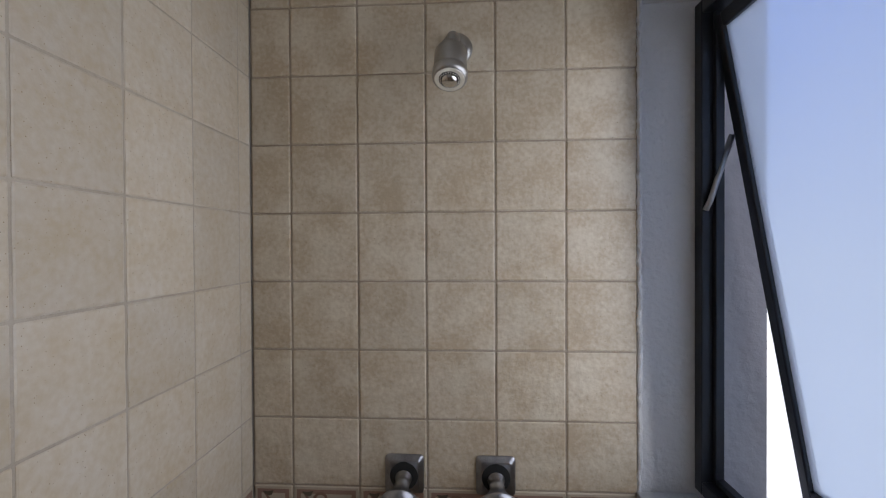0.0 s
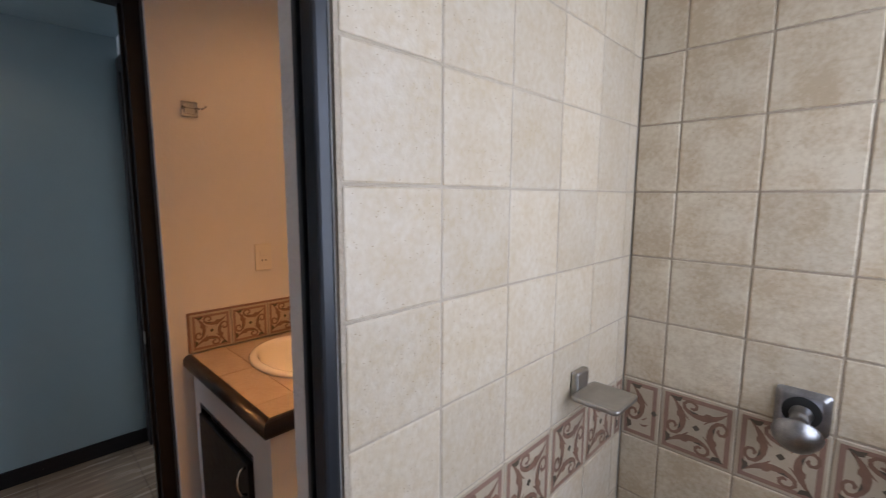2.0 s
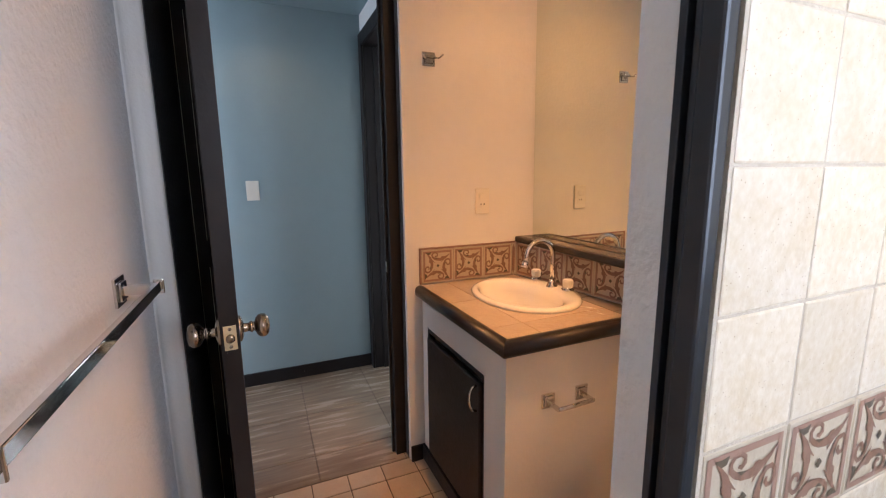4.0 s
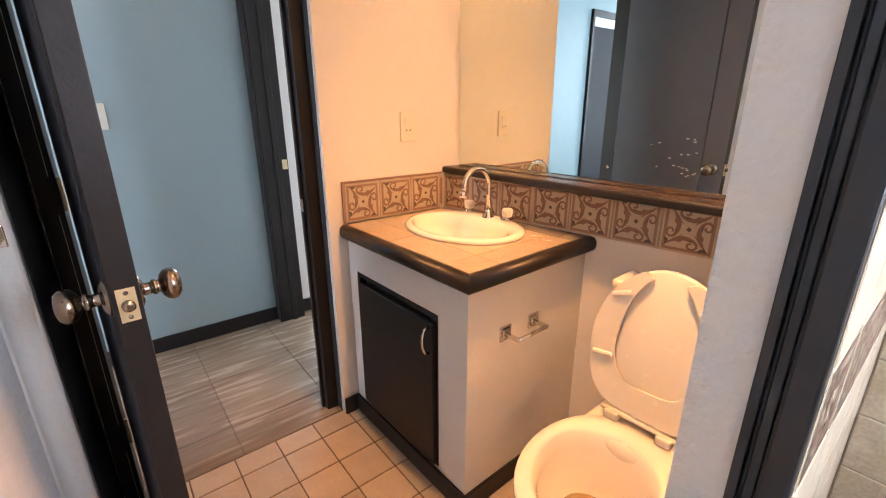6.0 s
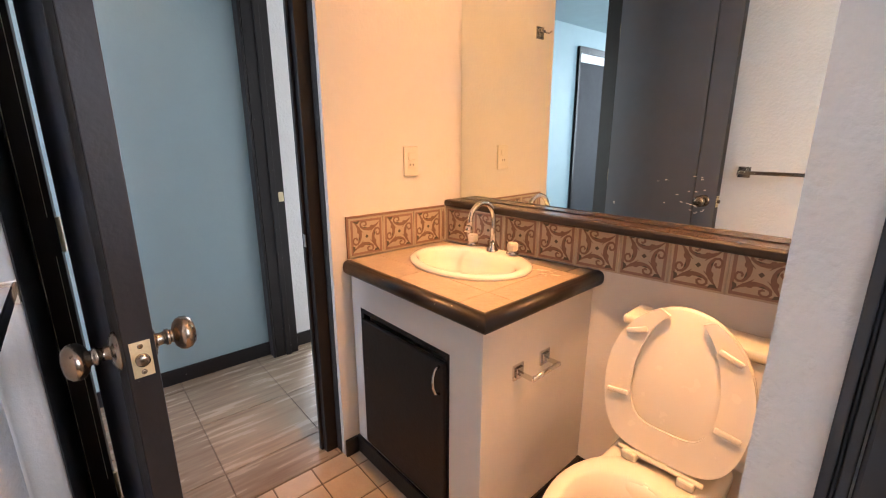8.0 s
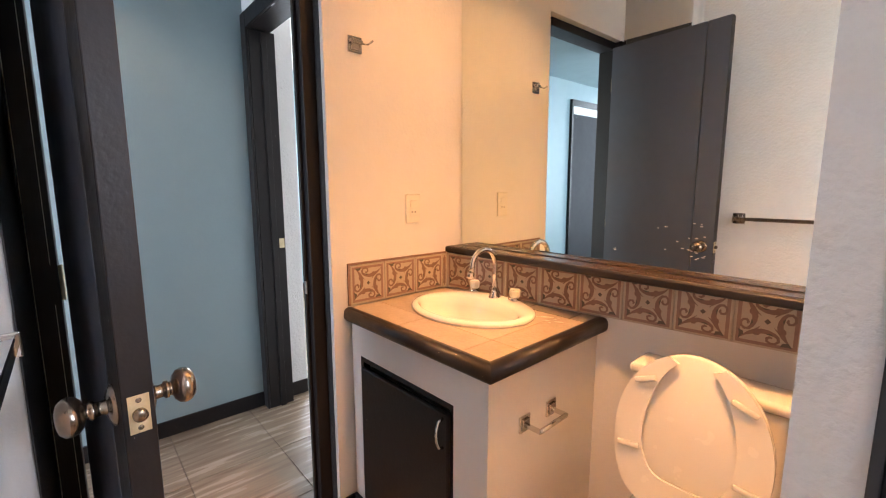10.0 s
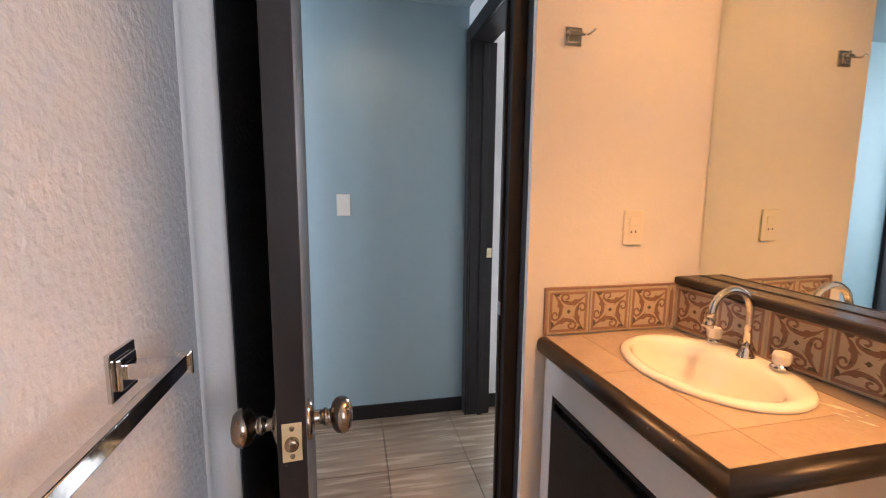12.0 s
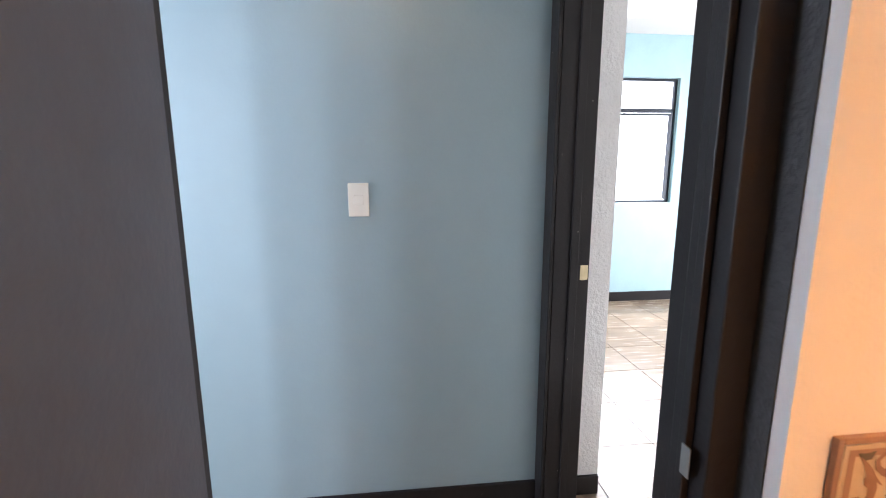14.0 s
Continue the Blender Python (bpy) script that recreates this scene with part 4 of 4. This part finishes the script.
ribbon_count = [0]


def ribbon(bm, pts, y, index):
    prev = None
    ribbon_count[0] = (ribbon_count[0] + 1) % 12
    y -= 0.00006 * ribbon_count[0]
    for i, (x, z, w) in enumerate(pts):
        x0, z0, _ = pts[max(i - 1, 0)]
        x1, z1, _ = pts[min(i + 1, len(pts) - 1)]
        d = math.hypot(x1 - x0, z1 - z0) or 1
        nx, nz = -(z1 - z0) / d * w / 2, (x1 - x0) / d * w / 2
        pair = (bm.verts.new((x + nx, y, z + nz)), bm.verts.new((x - nx, y, z - nz)))
        if prev:
            f = bm.faces.new((prev[0], prev[1], pair[1], pair[0]))
            f.material_index = index
        prev = pair


decor_meshes = {}


def decor_mesh(w, h, thick=0.009):
    """Relief tile: cream body, pink border lines, four scrolls round a small green lozenge."""
    key = (round(w, 3), round(h, 3))
    if key in decor_meshes:
        return decor_meshes[key]
    bm = box(0, w, 0, thick, 0, h, 0.002, 1)
    s = 0.1535
    y = -0.0008

    def quad(x0, x1, z0, z1, idx):
        x0, x1 = max(0.001, min(x0, w - 0.001)), max(0.001, min(x1, w - 0.001))
        if x1 - x0 < 0.0005:
            return
        f = bm.faces.new([bm.verts.new(p) for p in ((x0, y, z0), (x1, y, z0), (x1, y, z1), (x0, y, z1))])
        f.material_index = idx

    e, t = 0.0070, 0.0095
    for a in ((e, w - e, e, e + t), (e, w - e, h - e - t, h - e), (e, e + t, e + t, h - e - t), (w - e - t, w - e, e + t, h - e - t)):
        quad(*a, 2)
    for q in range(4):
        ca, sa = math.cos(q * math.pi / 2), math.sin(q * math.pi / 2)
        u = s / 2
        leaf_ = [(0.76, 0.70, 0.01), (0.62, 0.57, 0.06), (0.48, 0.48, 0.105), (0.32, 0.41, 0.14), (0.14, 0.37, 0.135), (-0.06, 0.38, 0.11), (-0.22, 0.44, 0.09), (-0.34, 0.54, 0.08), (-0.36, 0.67, 0.07), (-0.27, 0.77, 0.065), (-0.13, 0.78, 0.065), (-0.03, 0.71, 0.065), (-0.02, 0.61, 0.07), (-0.10, 0.55, 0.07), (-0.18, 0.58, 0.04)]
        lobe_ = [(0.16, 0.44, 0.01), (0.25, 0.51, 0.055), (0.34, 0.52, 0.05), (0.42, 0.49, 0.01)]
        stem_ = [(0.20, 0.20, 0.015), (0.28, 0.29, 0.035), (0.36, 0.34, 0.02)]
        parts_ = [[(x * u, z * u, w_ * u * 1.35) for x, z, w_ in pp] for pp in (leaf_, lobe_, stem_)]
        dark_ = [[(x * u, z * u, w_ * u * 1.5) for x, z, w_ in pp] for pp in ([(0.82, 0.74, 0.01), (0.74, 0.62, 0.10), (0.76, 0.50, 0.09), (0.84, 0.42, 0.01)], [(0.02, 0.46, 0.01), (-0.10, 0.45, 0.045), (-0.20, 0.50, 0.01)])]
        for pts in dark_:
            moved = [(s / 2 + ca * x - sa * z, s / 2 + sa * x + ca * z, wd) for x, z, wd in pts]
            if max(p[0] for p in moved) < w - 0.012 and min(p[0] for p in moved) > 0.004:
                ribbon(bm, moved, y - 0.0001, 3)
        for pts in parts_:
            moved = [(s / 2 + ca * x - sa * z, s / 2 + sa * x + ca * z, wd) for x, z, wd in pts]
            if max(p[0] for p in moved) < w - 0.012 and min(p[0] for p in moved) > 0.004:
                ribbon(bm, moved, y, 1)
    if s / 2 + 0.008 < w:
        f = bm.faces.new([bm.verts.new((s / 2 + dx, y - 0.0002, s / 2 + dz)) for dx, dz in ((-0.008, 0), (0, -0.008), (0.008, 0), (0, 0.008))])
        f.material_index = 3
    decor_meshes[key] = finish(bm, "decor_tile", [M_DECOR, M_DECOR_RED, M_DECOR_PINK, M_DECOR_GREEN])
    return decor_meshes[key]


rng = random.Random(5)


def tile_wall(parent, origin, turn, u_lines, z_lines, mat, decor_rows=(), joint=0.0027, u_min=-9, u_max=9, thick=0.008):
    """Tiles as parts of a wall; u runs along the wall from the origin, the tile's front faces local -y."""
    base = Matrix.Translation(origin) @ pose(0, 0, 0, 0, 0, turn)
    count = 0
    for r, (z0, z1) in enumerate(zip(z_lines, z_lines[1:])):
        for u0, u1 in zip(u_lines, u_lines[1:]):
            a, b = max(u0, u_min), min(u1, u_max)
            if b - a < 0.012:
                continue
            w, h = b - a - joint, z1 - z0 - joint
            me = decor_mesh(w, h) if r in decor_rows else tile_mesh(w, h, mat, thick)
            ob = new("tile", me)
            ob.parent = parent
            lift = rng.uniform(-0.0007, 0.0007)
            ob.matrix_local = base @ Matrix.Translation((a + joint / 2, lift, z0 + joint / 2)) @ pose(0, 0, 0, rng.uniform(-0.12, 0.12), 0, rng.uniform(-0.12, 0.12))
            count += 1
    return count


PZ, DZB = 0.1555, 0.8715
zl = [0.0] + [DZB - PZ * k for k in range(5, 0, -1)] + [DZB] + [1.1825 + PZ * k for k in range(-1, 10)]
zl = [z for z in zl if z < CEIL - 0.02] + [CEIL]
decor_row = zl.index(DZB)
w_shower, w_part = bpy.data.objects["wall_shower"], bpy.data.objects["wall_partition"]
tile_wall(w_shower, (0, YH, 0), 0, [-0.4485 + 0.1545 * k for k in range(7)], zl, M_TILE_WALL, (decor_row,), joint=0.0036, u_min=XT + 0.001, u_max=XR)
structure("wall_shower_grout", boxes([(XT, XR, YH + 0.0026, YH + 0.008, 0, CEIL)]), M_GROUT_DARK, "grout between the shower tiles")
structure("wall_partition_grout", boxes([(XT - 0.008, XT - 0.0016, YP + 0.003, YH, 0, CEIL)]), M_GROUT, "grout between the partition tiles")
tile_wall(w_part, (XT, 0, 0), 90, [0.352 + P * k for k in range(7)], zl, M_TILE_SIDE, (decor_row,), u_min=0.352, u_max=YH - 0.002)
w_win = bpy.data.objects["wall_window"]
zw = [z for z in zl if z < 1.0] + [1.02]
structure("wall_window_grout", boxes([(XR + 0.0035, XR + 0.008, YL, YH - 0.001, 0, 1.02)]), M_GROUT, "grout between the tiles under the window")
tile_wall(w_win, (XR, 0, 0), -90, [-1.173 + P * k for k in range(7)], [z for z in zw if z < 0.9] + [1.018], M_TILE_SIDE, (decor_row,), u_min=-1.172, u_max=-0.1)

# decor tiles over vanity and toilet
w_box, w_door = bpy.data.objects["wall_boxed"], bpy.data.objects["wall_door"]
BZ = [0.8535, 0.8535 + P]
tile_wall(w_box, (0, YC - 0.009, 0), 0, [XW + 0.012 + P * k for k in range(10)], BZ, M_TILE_SIDE, (0,), u_max=XB - 0.002, thick=0.009)
tile_wall(w_door, (XW + 0.009, 0, 0), 90, [0.557 + P * k for k in range(5)], BZ, M_TILE_SIDE, (0,), u_max=YC - 0.012, thick=0.009)
part("tile_trim", boxes([(XW + 0.001, XW + 0.010, 0.548, 0.5565, BZ[0], BZ[1] + 0.008), (XW + 0.001, XW + 0.010, 0.5565, YC - 0.012, BZ[1], BZ[1] + 0.008)], 0.001), M_DECOR_PINK, w_door, "pinkish tile edging")
part("tile_filler", boxes([(XW + 0.004, XB - 0.006, YC - 0.003, YC - 0.0005, BZ[0], BZ[1] + 0.004)]), M_GROUT, w_box, "grout behind the decor tiles")
part("tile_filler", boxes([(XW + 0.001, XW + 0.004, 0.5565, YC - 0.001, VZ, BZ[1])]), M_GROUT, w_door, "grout behind the decor tiles")


def flat_tiles(parent, xl, yl, z, mat, joint, clip, thick=0.004, rel=(0, 0, 0), holes=lambda a, b, c, d: False):
    x0, x1, y0, y1 = clip
    for xa, xb in zip(xl, xl[1:]):
        for ya, yb in zip(yl, yl[1:]):
            a, b, c, d = max(xa, x0), min(xb, x1), max(ya, y0), min(yb, y1)
            if b - a < 0.012 or d - c < 0.012 or holes(a, b, c, d):
                continue
            w, h = b - a - joint, d - c - joint
            key = (round(w, 3), round(h, 3), mat.name, "flat")
            if key not in tile_meshes:
                tile_meshes[key] = finish(box(0, w, 0, h, -thick, 0, 0.0015, 1), "floor_tile", mat)
            ob = new("tile", tile_meshes[key])
            ob.parent = parent
            ob.location = Vector((a + joint / 2, c + joint / 2, z + rng.uniform(-0.0003, 0.0003))) - Vector(rel)


XF = -1.866
flat_tiles(bpy.data.objects["floor"], [XF, XF + 0.104] + [XF + 0.104 + P * k for k in range(1, 18)], [0.034 + P * k for k in range(-4, 9)], 0.0, M_FLOOR_TILE, 0.005, (XF, 0.478, YL, YH), holes=lambda a, b, c, d: (b < VX and c > VY) or c > YM or (c > YC and b < XB))
flat_tiles(bpy.data.objects["hall_floor"], [-2.063 + 0.392 * k for k in range(-12, 2)], [0.073 + 0.4 * k for k in range(-8, 13)], 0.0, M_WOOD_TILE, 0.0035, (-5.6, XF - 0.002, -3.2, 4.3), holes=lambda a, b, c, d: (b < XH - 0.1 and d < YD) or (a > XO and (c > DR + 0.02 or d < DL - 0.02)))
flat_tiles(counter, [XW + 0.002, XW + 0.30, XW + 0.60, EX], [EY, 0.68, 1.036], VZ, M_FLOOR_TILE, 0.0008, (XW + 0.002, EX, EY, 1.036), 0.006, counter.location)
flat_tiles(counter, [XW + 0.002, XW + 0.15, XW + 0.46, EX - 0.06, EX], [1.036, VB], VZ, M_GREYTILE, 0.003, (XW + 0.002, EX, 1.036, VB), 0.006, counter.location)

bpy.context.view_layer.update()
for ob in [o for o in counter.children if o.name.startswith("tile")]:
    cut_oval(ob, SX, SY, SA - 0.008, SB - 0.008)

# the mirror side of the room stands slightly out of square
def out_of_square(names, degrees):
    m = Matrix.Translation((XW, YC, 0)) @ pose(0, 0, 0, 0, 0, degrees) @ Matrix.Translation((-XW, -YC, 0))
    for ob in list(scene.objects):
        if ob.parent is None and ob.name.split(".")[0] in names:
            ob.matrix_world = m @ ob.matrix_basis


out_of_square({"wall_boxed", "baseboard_back"}, 7.5)
out_of_square({"vanity_unit", "countertop", "sink", "faucet", "toilet_paper_holder", "baseboard_vanity"}, 1.0)
out_of_square({"toilet"}, 2.0)
out_of_square({"mirror", "wall_mirror"}, -0.4)
mirror.matrix_world = Matrix.Translation((0, YM, 1.6)) @ pose(0, 0, 0, 0.4, 0, 0) @ Matrix.Translation((0, -YM, -1.6)) @ mirror.matrix_basis
door.location.y -= 0.039
door.rotation_euler = (0, 0, radians(4.6))
